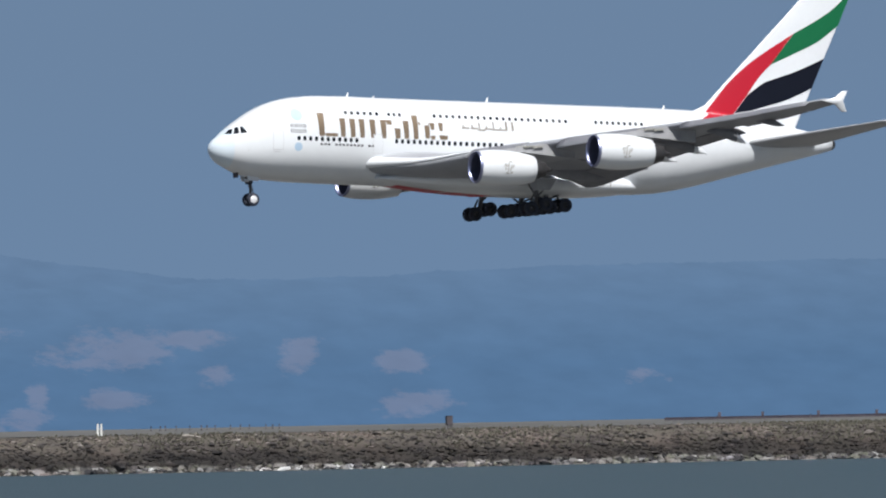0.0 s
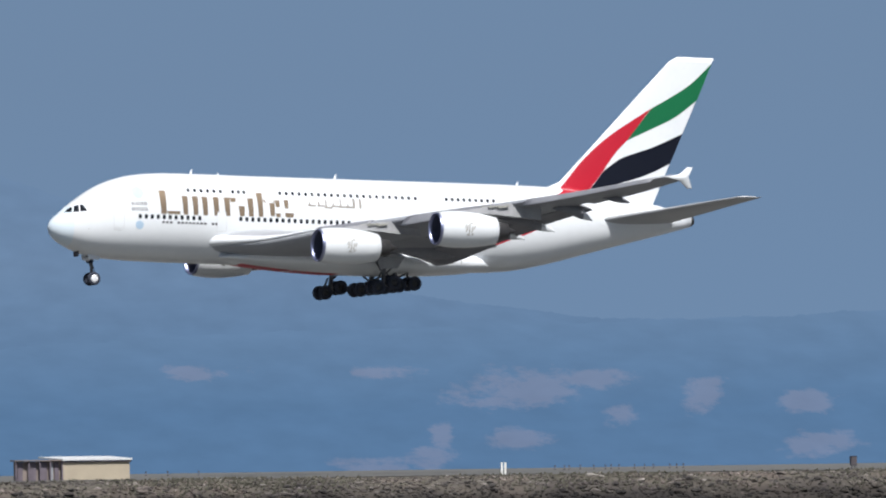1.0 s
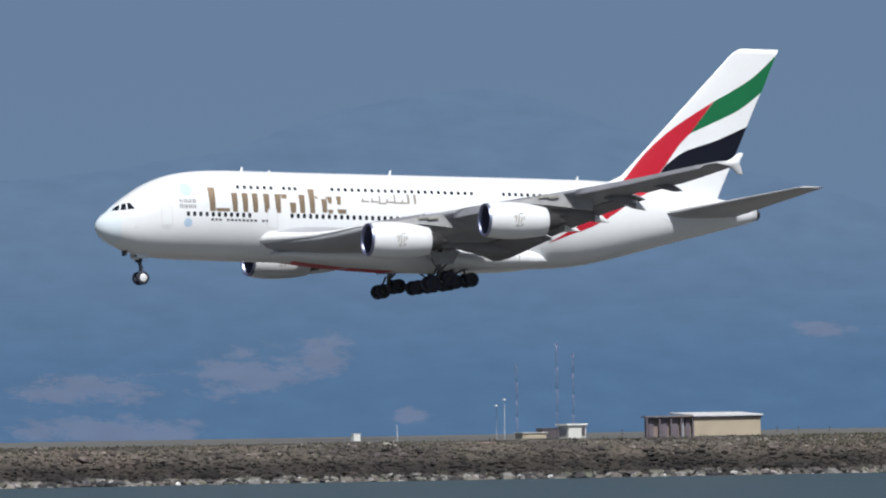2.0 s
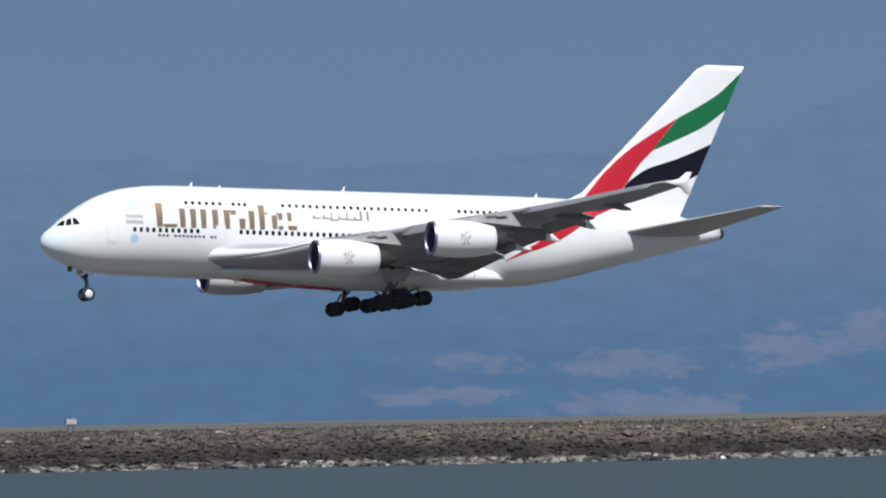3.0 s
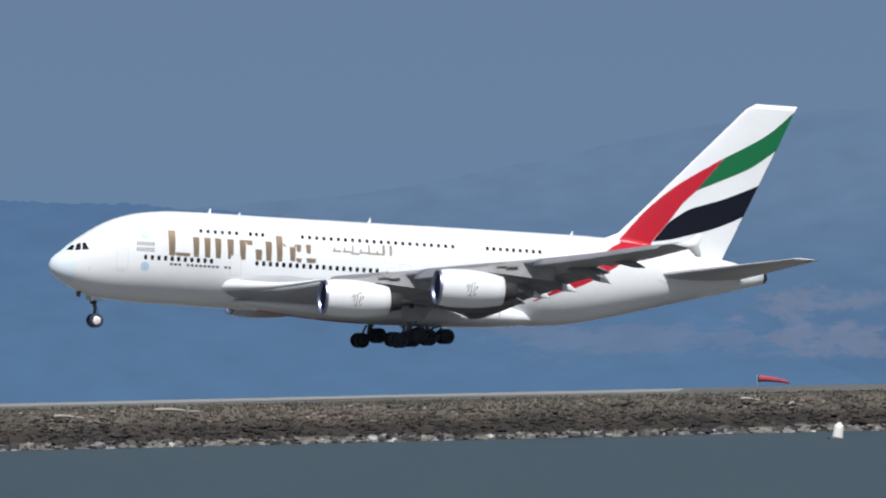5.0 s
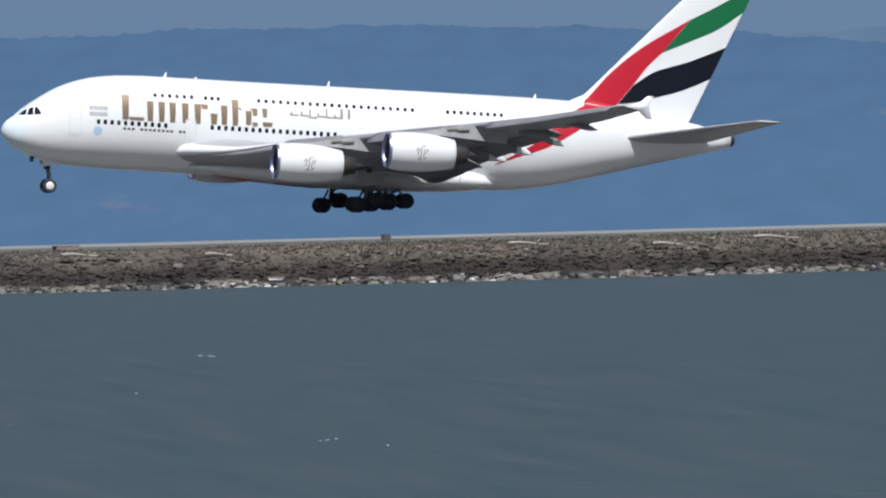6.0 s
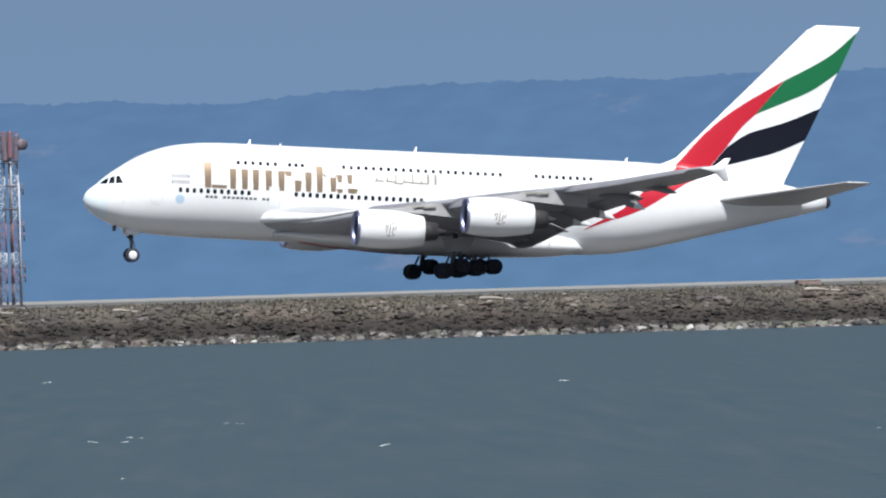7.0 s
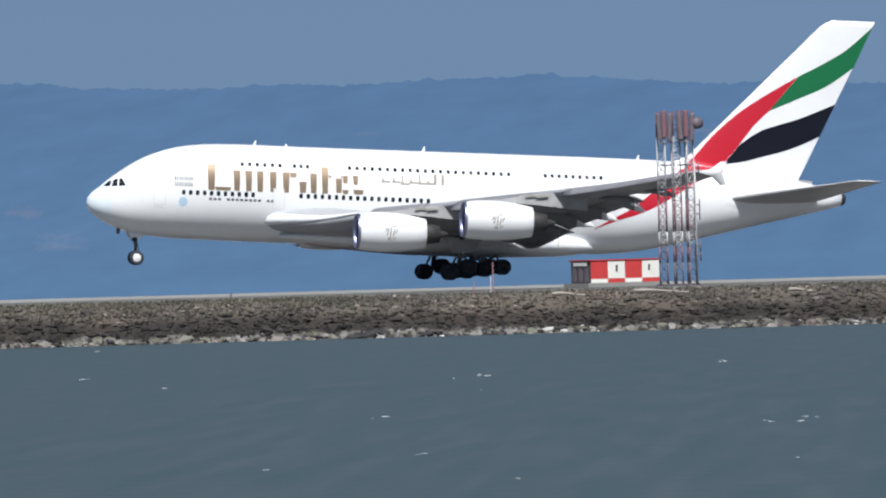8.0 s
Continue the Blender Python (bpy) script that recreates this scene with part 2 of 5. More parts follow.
def rock_material(name, pieces):
    """Riprap: pale washed stones at the waterline, a dark weed belt, then brown stones with dry growth between them."""
    m = bpy.data.materials.new(name)
    m.use_nodes = True
    nt = m.node_tree
    b = nt.nodes["Principled BSDF"]
    b.inputs["Roughness"].default_value = 0.9
    geo = nt.nodes.new("ShaderNodeNewGeometry")
    info = nt.nodes.new("ShaderNodeObjectInfo")
    sep = nt.nodes.new("ShaderNodeSeparateXYZ")
    n1 = nt.nodes.new("ShaderNodeTexNoise")
    n1.inputs["Scale"].default_value = 0.35
    n1.inputs["Detail"].default_value = 5
    nz = nt.nodes.new("ShaderNodeMath")
    nz.operation = "MULTIPLY_ADD"
    nz.inputs[1].default_value = 1.1
    rng = nt.nodes.new("ShaderNodeMapRange")
    rng.inputs["From Min"].default_value, rng.inputs["From Max"].default_value = 0.5, 4.2
    belt = nt.nodes.new("ShaderNodeValToRGB")
    el = belt.color_ramp.elements
    # bare soil at the waterline is near black: shade between stones, as colour
    el[0].position, el[0].color = 0.0, (0.180, 0.183, 0.195, 1) if pieces is not None else (0.022, 0.020, 0.020, 1)
    el[1].position, el[1].color = 1.0, (0.122, 0.112, 0.107, 1)
    for p, c in ((0.13, (0.155, 0.156, 0.162) if pieces is not None else (0.022, 0.020, 0.020)), (0.18, (0.026, 0.023, 0.023)), (0.40, (0.030, 0.026, 0.025)), (0.58, (0.090, 0.081, 0.079)), (0.8, (0.116, 0.106, 0.102))):
        e = el.new(p)
        e.color = (*c, 1)
    vary = nt.nodes.new("ShaderNodeValToRGB")
    ve = vary.color_ramp.elements
    ve[0].position, ve[0].color = 0.0, (0.14, 0.14, 0.15, 1)
    ve[1].position, ve[1].color = 1.0, (3.4, 3.35, 3.3, 1)
    for p, c in ((0.28, (0.42, 0.39, 0.40)), (0.45, (0.84, 0.74, 0.68)), (0.58, (0.88, 0.90, 0.70)), (0.74, (1.10, 1.04, 0.98)), (0.94, (1.45, 1.40, 1.36))):
        e = ve.new(p)
        e.color = (*c, 1)
    mul = nt.nodes.new("ShaderNodeMix")
    mul.data_type, mul.blend_type = "RGBA", "MULTIPLY"
    calm = nt.nodes.new("ShaderNodeMapRange")
    calm.inputs["From Min"].default_value, calm.inputs["From Max"].default_value = 0.12, 0.25
    calm.inputs["To Min"].default_value, calm.inputs["To Max"].default_value = 1.0, 0.82
    nt.links.new(rng.outputs[0], calm.inputs["Value"])
    nt.links.new(calm.outputs[0], mul.inputs[0])
    n3 = nt.nodes.new("ShaderNodeTexNoise")
    n3.inputs["Scale"].default_value = 6.0
    n3.inputs["Detail"].default_value = 4
    bn = nt.nodes.new("ShaderNodeBump")
    bn.inputs["Strength"].default_value = 0.4
    bn.inputs["Distance"].default_value = 0.08
    nt.links.new(geo.outputs["Position"], n1.inputs["Vector"])
    nt.links.new(geo.outputs["Position"], n3.inputs["Vector"])
    nt.links.new(geo.outputs["Position"], sep.inputs[0])
    nt.links.new(n1.outputs["Fac"], nz.inputs[0])
    nt.links.new(sep.outputs["Z"], nz.inputs[2])
    nt.links.new(nz.outputs[0], rng.inputs["Value"])
    nt.links.new(rng.outputs[0], belt.inputs["Fac"])
    if pieces is None:
        vary.inputs["Fac"].default_value = 0.50
    else:
        nt.links.new(info.outputs["Random"] if pieces else geo.outputs["Random Per Island"], vary.inputs["Fac"])
    tone = nt.nodes.new("ShaderNodeTexNoise")
    tone.inputs["Scale"].default_value = 0.16
    tone.inputs["Detail"].default_value = 4
    soil = nt.nodes.new("ShaderNodeValToRGB")
    soil.color_ramp.elements[0].position, soil.color_ramp.elements[0].color = 0.36, (0.62, 0.60, 0.62, 1)
    soil.color_ramp.elements[1].position, soil.color_ramp.elements[1].color = 0.66, (1.24, 1.15, 1.10, 1)
    olive = soil.color_ramp.elements.new(0.5)
    olive.color = (0.98, 0.99, 0.92, 1)
    toned = nt.nodes.new("ShaderNodeMix")
    toned.data_type, toned.blend_type = "RGBA", "MULTIPLY"
    toned.inputs[0].default_value = 0.9
    nt.links.new(geo.outputs["Position"], tone.inputs["Vector"])
    nt.links.new(tone.outputs["Fac"], soil.inputs["Fac"])
    nt.links.new(belt.outputs["Color"], toned.inputs[6])
    nt.links.new(soil.outputs["Color"], toned.inputs[7])
    nt.links.new(toned.outputs[2], mul.inputs[6])
    nt.links.new(vary.outputs[0], mul.inputs[7])
    nt.links.new(mul.outputs[2], b.inputs["Base Color"])
    nt.links.new(n3.outputs["Fac"], bn.inputs["Height"])
    nt.links.new(bn.outputs["Normal"], b.inputs["Normal"])
    return m


WATER = water_material()
ROCKS = rock_material("riprap_stone", False)
BANK_SOIL = rock_material("bank_soil", None)
ROCK_PIECE = rock_material("riprap_boulder", True)
FIELD = material("dry_airfield_grass", (0.108, 0.106, 0.099), 0.95, spread=0.22, grain=0.06)
ASPHALT = material("runway_asphalt", (0.12, 0.118, 0.115), 0.9, spread=0.2, grain=0.05)
CONCRETE = material("apron_concrete", (0.245, 0.246, 0.235), 0.9, spread=0.2, grain=0.05)
SEABED = material("bay_mud", (0.08, 0.075, 0.06), 0.95, spread=0.2, grain=0.01)
GROWTH = material("dry_scrub", (0.135, 0.127, 0.098), 0.95, spread=0.35, grain=0.5, second=(0.185, 0.178, 0.138))


# ---- mesh helpers ----
def finish(bm, smooth=True):
    bmesh.ops.recalc_face_normals(bm, faces=bm.faces)
    for f in bm.faces:
        f.smooth = smooth
    return bm


def part(name, bm, mat, parent=None, label=""):
    me = bpy.data.meshes.new(name)
    bm.to_mesh(me)
    bm.free()
    me.materials.append(mat)
    ob = new(name, me)
    ob.parent = parent
    return tagged(ob, label)


def shared(name, me, parent, m):
    ob = new(name, me)
    ob.parent = parent
    ob.matrix_local = m
    return ob


def loft(rings, caps=True, smooth=True, closed=True):
    bm = bmesh.new()
    rows = [[bm.verts.new(p) for p in r] for r in rings]
    n = len(rings[0])
    for a, b in zip(rows, rows[1:]):
        for i in range(n if closed else n - 1):
            j = (i + 1) % n
            bm.faces.new((a[i], a[j], b[j], b[i]))
    if caps:
        bm.faces.new(rows[0])
        bm.faces.new(list(reversed(rows[-1])))
    bmesh.ops.remove_doubles(bm, verts=bm.verts, dist=1e-5)
    return finish(bm, smooth)


def lathe(profile, centre, n=40, axis="x"):
    """Turns (along, radius) pairs round an axis through centre."""
    rings = []
    for a, r in profile:
        ring = []
        for i in range(n):
            t = 2 * math.pi * i / n
            c, s = r * math.cos(t), r * math.sin(t)
            p = {"x": (a, c, s), "y": (c, a, s), "z": (c, s, a)}[axis]
            ring.append(Vector(centre) + Vector(p))
        rings.append(ring)
    return loft(rings, caps=False)


def rod(bm, a, b, r0, r1=None, n=10):
    a, b = Vector(a), Vector(b)
    d = b - a
    m = Matrix.Translation((a + b) / 2) @ d.to_track_quat("Z", "Y").to_matrix().to_4x4()
    bmesh.ops.create_cone(bm, cap_ends=True, segments=n, radius1=r0, radius2=r0 if r1 is None else r1, depth=d.length, matrix=m)
    return bm


def rods(pairs, r, n=10):
    bm = bmesh.new()
    for a, b in pairs:
        rod(bm, a, b, r, n=n)
    return finish(bm, True)


def box(x0, x1, y0, y1, z0, z1, bevel=0.0):
    bm = bmesh.new()
    bmesh.ops.create_cube(bm, size=1, matrix=Matrix.Translation(((x0 + x1) / 2, (y0 + y1) / 2, (z0 + z1) / 2)) @ Matrix.Diagonal((x1 - x0, y1 - y0, z1 - z0, 1)))
    if bevel:
        bmesh.ops.bevel(bm, geom=bm.edges[:], offset=bevel, segments=2, affect="EDGES")
    return finish(bm, False)


def interp(x, table):
    """Smooth values between the rows of a table whose first column rises."""
    xs = [r[0] for r in table]
    if x <= xs[0]:
        return table[0][1:]
    if x >= xs[-1]:
        return table[-1][1:]
    i = max(k for k in range(len(xs) - 1) if xs[k] <= x)
    t = (x - xs[i]) / (xs[i + 1] - xs[i])
    out = []
    for c in range(1, len(table[0])):
        p = [table[min(max(k, 0), len(xs) - 1)][c] for k in (i - 1, i, i + 1, i + 2)]
        h = xs[i + 1] - xs[i]
        d0 = (p[2] - p[0]) / (xs[i + 1] - xs[max(i - 1, 0)]) * h
        d1 = (p[3] - p[1]) / (xs[min(i + 2, len(xs) - 1)] - xs[i]) * h
        out.append((2 * t**3 - 3 * t**2 + 1) * p[1] + (t**3 - 2 * t**2 + t) * d0 + (3 * t**2 - 2 * t**3) * p[2] + (t**3 - t**2) * d1)
    return out


# ---- distance: sky, hills, water, land ----
def ring_wall(name, radius, z0, z1, mat, label):
    bm = bmesh.new()
    n = 180
    lo = [bm.verts.new((radius * math.sin(2 * math.pi * i / n), radius * math.cos(2 * math.pi * i / n), z0)) for i in range(n)]
    mid = [bm.verts.new((v.co.x, v.co.y, (z0 + z1) / 2)) for v in lo]
    hi = [bm.verts.new((v.co.x, v.co.y, z1)) for v in lo]
    for i in range(n):
        j = (i + 1) % n
        bm.faces.new((lo[i], lo[j], mid[j], mid[i]))
        bm.faces.new((mid[i], mid[j], hi[j], hi[i]))
    return tagged(part(name, finish(bm), mat), label, "sky", kind="structure")


# open dry slopes on the hills: bearing, elevation, half width and half height in degrees
SLOPES_EAST = [(25.68, .211, .210, .055), (25.89, .251, .119, .031), (25.56, .171, .100, .022), (25.99, .121, .064, .032), (26.25, .185, .055, .046), (26.59, .164, .087, .047),
               (25.65, .060, .100, .032), (25.36, -.007, .082, .036), (25.40, .065, .036, .040), (27.38, .100, .073, .027), (26.62, .023, .119, .036),
               (25.22, .277, .119, .022), (24.62, .282, .119, .024), (25.18, -.036, .137, .036), (25.37, -.003, .055, .055), (25.64, .039, .082, .027)]
SLOPES_MID = [(22.20, .120, .228, .046), (22.75, .170, .173, .068), (23.00, .221, .082, .055), (22.27, -.013, .310, .046), (23.26, .021, .055, .027),
              (21.75, .14, .20, .030), (21.60, .03, .24, .030), (19.95, -.01, .06, .02)]
SLOPES_WEST = [(18.19, .121, .438, .051), (18.79, .096, .192, .055), (18.79, .233, .255, .033), (19.36, .100, .137, .036), (17.93, .146, .201, .036),
               (18.91, .092, .091, .055), (17.11, .297, .100, .020), (19.43, .080, .100, .036), (13.06, .051, .082, .036), (13.79, .543, .109, .027), (14.62, .076, .109, .027),
               (9.71, .238, .082, .027), (10.83, .462, .064, .020), (11.91, .441, .109, .024), (9.84, .134, .109, .027), (12.6, .36, .10, .03)]


def open_slope(az, el):
    """How open a hillside is at arrays of bearings and elevations: 1 amid a dry slope, 0 in the woods."""
    out = np.zeros_like(az)
    for a, e, w, h in SLOPES_EAST + SLOPES_MID + SLOPES_WEST:
        strength = 1.15 if 16 < a < 27 else 0.85
        out = np.maximum(out, strength * np.exp(-0.55 * (np.abs((az - a) / w) ** 2.4 + np.abs((el - e) / h) ** 2.4)))
    return out


def hills(name, radius, depth, skyline, rough, mat, label):
    """A chain of hills all round: a slope that climbs from the shore to its ridge and falls behind it."""
    rows = 34
    angles = [9 + 0.008 * i for i in range(2500)] + [29 + 2 * i for i in range(170)]
    n = len(angles)
    tops = []
    for az in angles:
        p = Vector((az * 3.1, radius * 0.001, 0.0))
        top = EYE[2] + radius * math.tan(radians(interp(az, skyline)[0]))
        top += rough * (noise.fractal(p, 1.0, 2.0, 5) + 0.45 * noise.noise(p * 9.0) + 0.3 * noise.noise(p * 23.0))
        tops.append(top + rough * 0.38 * max(0.0, noise.noise(p * 7.0) + 0.2) * (0.5 + noise.noise(p * 61.0)))
    verts, faces = [], []
    for k in range(rows + 1):
        u = k / rows
        rise = math.sin(min(1.0, u / 0.8) * math.pi / 2) ** 1.3 if u < 0.8 else 1.0 - (u - 0.8) * 1.5
        r = radius - depth * (0.8 - u)
        for az, top in zip(angles, tops):
            z = top * rise + (rough * 1.5 * noise.noise(Vector((az * 2.3, u * 9.0, 3.0))) * (1 - rise) if 0 < u < 0.8 else 0)
            a = radians(az)
            verts.append((r * math.sin(a), r * math.cos(a), z - (4 if k == 0 else 0)))
    for k in range(rows):
        for i in range(n):
            j = (i + 1) % n
            faces.append((k * n + i, k * n + j, (k + 1) * n + j, (k + 1) * n + i))
    me = bpy.data.meshes.new(name)
    me.from_pydata(verts, [], faces)
    me.materials.append(mat)
    co = np.array(verts)
    el = np.degrees(np.arctan2(co[:, 2] - EYE[2], np.hypot(co[:, 0], co[:, 1])))
    dry = me.attributes.new("open_slope", "FLOAT", "POINT")
    dry.data.foreach_set("value", open_slope(np.tile(np.array(angles), rows + 1), el).astype(np.float32))
    return tagged(new(name, me), label, "hills", kind="structure")


ring_wall("backdrop", 4960, -5, 420, SKY_AIR, "hazy blue-grey sky low over the hills")
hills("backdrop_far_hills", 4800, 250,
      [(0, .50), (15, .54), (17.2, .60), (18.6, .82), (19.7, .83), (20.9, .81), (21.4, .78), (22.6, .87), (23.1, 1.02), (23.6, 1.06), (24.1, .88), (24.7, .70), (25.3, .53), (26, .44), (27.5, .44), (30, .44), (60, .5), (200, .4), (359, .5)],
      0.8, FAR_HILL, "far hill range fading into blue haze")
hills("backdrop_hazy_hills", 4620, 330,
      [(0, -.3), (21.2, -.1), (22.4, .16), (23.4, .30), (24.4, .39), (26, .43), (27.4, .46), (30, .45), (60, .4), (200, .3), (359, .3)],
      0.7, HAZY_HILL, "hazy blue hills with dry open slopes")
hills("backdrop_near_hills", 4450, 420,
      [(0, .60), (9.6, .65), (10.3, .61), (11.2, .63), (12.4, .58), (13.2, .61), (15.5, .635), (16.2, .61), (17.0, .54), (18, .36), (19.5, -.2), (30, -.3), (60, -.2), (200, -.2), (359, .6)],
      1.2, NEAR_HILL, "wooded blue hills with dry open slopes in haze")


def sheet(name, x0, x1, y0, y1, z, mat, label, category, nx=1, ny=1):
    bm = bmesh.new()
    vs = [[bm.verts.new((x0 + (x1 - x0) * i / nx, y0 + (y1 - y0) * j / ny, z)) for i in range(nx + 1)] for j in range(ny + 1)]
    for j in range(ny):
        for i in range(nx):
            bm.faces.new((vs[j][i], vs[j][i + 1], vs[j + 1][i + 1], vs[j + 1][i]))
    return tagged(part(name, finish(bm), mat), label, category, kind="structure")


sheet("ground", -4990, 4990, -4990, 4990, -3.0, SEABED, "muddy bed of the shallow bay", "ground", 8, 8)
sheet("water", -4980, 4980, -4980, 4980, 0.0, WATER, "choppy grey-green bay water", "water", 8, 8)


def runway():
    """A pale concrete apron that ends in a slanting edge towards the dry field, and the dark runway across it."""
    for name, mat, z, corners, label in (
            ("pavement", CONCRETE, 0.010, ((-1500, 1625), (538, 1625), (658, 1985), (-1500, 1985)), "pale concrete apron on the filled land"),
            ("runway", ASPHALT, 0.020, ((-1500, RUNWAY_Y - 32), (528, RUNWAY_Y - 32), (528, RUNWAY_Y + 32), (-1500, RUNWAY_Y + 32)), "dark asphalt runway on the filled land")):
        bm = bmesh.new()
        bm.faces.new([bm.verts.new((x, y, FIELD_Z + z)) for x, y in corners])
        tagged(part(name, finish(bm), mat), label, name, kind="structure")


runway()

CREST_Y = LEVEE_Y + 9.0


def levee():
    """The filled land: a stone-faced bank towards the camera, a flat dry field behind it, and the far shore."""
    def profile(x):
        w = noise.noise(Vector((x * 0.021, 1.7, 0))) * 0.9 + noise.noise(Vector((x * 0.11, 4.2, 0))) * 0.35
        c = noise.noise(Vector((x * 0.05, 8.1, 0))) * 0.16 + noise.noise(Vector((x * 0.31, 2.1, 0))) * 0.12
        return [(LEVEE_Y - 6 + w, -2.9), (LEVEE_Y + w, -0.15), (LEVEE_Y + 3.5 + w, 1.1 + c), (LEVEE_Y + 6.8 + w, 2.35 + c), (CREST_Y, FIELD_Z - 0.32 + c), (CREST_Y + 4, FIELD_Z - 0.06), (CREST_Y + 60, FIELD_Z)]
    bm = bmesh.new()
    xs = [-1500 + 2.5 * i for i in range(1641)]
    rows = [[bm.verts.new((x, y, z)) for y, z in profile(x)] for x in xs]
    for a, b in zip(rows, rows[1:]):
        for i in range(len(a) - 1):
            bm.faces.new((a[i], b[i], b[i + 1], a[i + 1]))
    tagged(part("ground_levee", finish(bm), BANK_SOIL), "earth bank of the airfield shore", "embankment", kind="structure")
    bm = bmesh.new()
    v = [bm.verts.new(p) for p in ((-1500, CREST_Y + 12, FIELD_Z + 0.004), (2600, CREST_Y + 12, FIELD_Z + 0.004), (2600, 1990, FIELD_Z + 0.004), (-1500, 1990, FIELD_Z + 0.004), (2600, 2000, -2.9), (-1500, 2000, -2.9))]
    bm.faces.new(v[:4])
    bm.faces.new((v[3], v[2], v[4], v[5]))
    tagged(part("ground_field", finish(bm, False), FIELD), "flat field of pale dry grass beside the runway", "field", kind="structure")


levee()


# ---- the airliner: x runs aft from the nose, y to its right wing, z up from the wheels ----
FUSELAGE = [(0.0, 4.74, 4.78, 0.02), (0.12, 4.30, 5.20, 0.42), (0.5, 3.80, 5.68, 0.98), (1.2, 3.28, 6.22, 1.58), (2.0, 2.88, 6.95, 2.08), (3.0, 2.45, 7.70, 2.52),
            (4.5, 2.06, 8.68, 2.95), (6.0, 1.88, 9.42, 3.22), (8.0, 1.76, 10.05, 3.44), (10.5, 1.72, 10.42, 3.55), (14.0, 1.70, 10.55, 3.57), (20.0, 1.70, 10.55, 3.57),
            (32.0, 1.70, 10.60, 3.57), (45.0, 1.72, 10.66, 3.57), (50.0, 2.02, 10.66, 3.48), (54.0, 2.80, 10.60, 3.26), (58.0, 3.85, 10.32, 2.88), (62.0, 4.92, 9.85, 2.32), (66.0, 5.95, 9.25, 1.58),
            (69.0, 6.75, 8.65, 0.92), (70.2, 7.10, 8.35, 0.58)]


def section(x):
    return interp(x, FUSELAGE)


def side_y(x, z):
    """Half the width of the fuselage at a height."""
    zb, zt, hw = section(x)
    zc = zb + 0.46 * (zt - zb)
    h = (zt - zc) if z > zc else (zc - zb)
    q = min(1.0, abs((z - zc) / h))
    return hw * (1 - q ** 2.15) ** (1 / 2.15)


def fuselage_ring(x, n=64):
    zb, zt, hw = section(x)
    zc = zb + 0.46 * (zt - zb)
    ring = []
    for i in range(n):
        t = 2 * math.pi * i / n
        c, s = math.cos(t), math.sin(t)
        e = 2 / 2.15
        y = hw * math.copysign(abs(c) ** e, c)
        z = zc + (zt - zc if s > 0 else zc - zb) * math.copysign(abs(s) ** e, s)
        ring.append((x, y, z))
    return ring


def skin(x, z, side, out=0.008):
    """A point of the fuselage's side and the outward normal there."""
    y = side_y(x, z)
    dz = (side_y(x, z + 0.05) - side_y(x, z - 0.05)) / 0.1
    dx = (side_y(x + 0.1, z) - side_y(x - 0.1, z)) / 0.2
    nrm = Vector((-dx, side, -dz)) if side > 0 else Vector((-dx, -1, -dz))
    nrm.normalize()
    return Vector((x, side * y, z)) + nrm * out, nrm


def strip(lower, upper, surface, n=28, m=10):
    """A painted band between two edge lines given as (x, z) points, laid on a surface."""
    def along(line, t):
        return interp(t, [(i / (len(line) - 1), *p) for i, p in enumerate(line)])
    bm = bmesh.new()
    rows = []
    for i in range(n + 1):
        a, b = along(lower, i / n), along(upper, i / n)
        rows.append([bm.verts.new(surface(a[0] + (b[0] - a[0]) * j / m, a[1] + (b[1] - a[1]) * j / m)) for j in range(m + 1)])
    for a, b in zip(rows, rows[1:]):
        for j in range(m):
            bm.faces.new((a[j], b[j], b[j + 1], a[j + 1]))
    bmesh.ops.remove_doubles(bm, verts=bm.verts, dist=1e-4)
    return finish(bm)


def foil(le, te, thick, droop=0.0, n=14):
    """A closed wing section between a leading and a trailing edge point; droop: camber."""
    le, te = Vector(le), Vector(te)
    chord = te - le
    up, lo = [], []
    for i in range(n + 1):
        u = 0.5 - 0.5 * math.cos(math.pi * i / n)
        t = thick * (1.4845 * math.sqrt(u) - 0.63 * u - 1.758 * u**2 + 1.4215 * u**3 - 0.5075 * u**4) * 2.0 * 0.5
        c = droop * 4 * u * (1 - u)
        p = le + chord * u
        up.append(p + Vector((0, 0, c + t)))
        lo.append(p + Vector((0, 0, c - t * 0.85)))
    return up + lo[-2:0:-1]


# wing stations: span, leading edge x, trailing edge x, height, thickness
WING = [(2.5, 15.6, 39.6, 3.66, 2.8), (4.2, 17.6, 39.9, 3.68, 2.6), (6.2, 20.8, 40.3, 3.84, 2.15), (9.0, 24.4, 40.8, 4.55, 1.72), (15.0, 30.0, 41.9, 5.62, 1.25), (21.0, 34.4, 43.6, 6.50, 0.95),
        (26.0, 38.1, 45.2, 7.15, 0.80), (32.0, 42.5, 47.9, 8.08, 0.58), (37.0, 46.2, 49.9, 9.02, 0.40), (39.3, 48.2, 50.6, 9.45, 0.26)]


def wing_at(y):
    return interp(y, WING)


def te_height(y, z):
    """The wing is twisted: its trailing edge sits lower than the leading edge towards the root."""
    return z - 0.25 - 0.55 * max(0.0, min(1.0, (y - 3) / 6, (27 - y) / 14)) + 0.20 * max(0.0, (y - 20) / 19)


def wing(side):
    bm_rings = []
    for k in range(41):
        y = 2.5 + (39.3 - 2.5) * k / 40
        le, te, z, th = wing_at(y)
        bm_rings.append(foil((le, side * y, z), (te - 0.14 * (te - le), side * y, te_height(y, z)), th, 0.10))
    return loft(bm_rings)


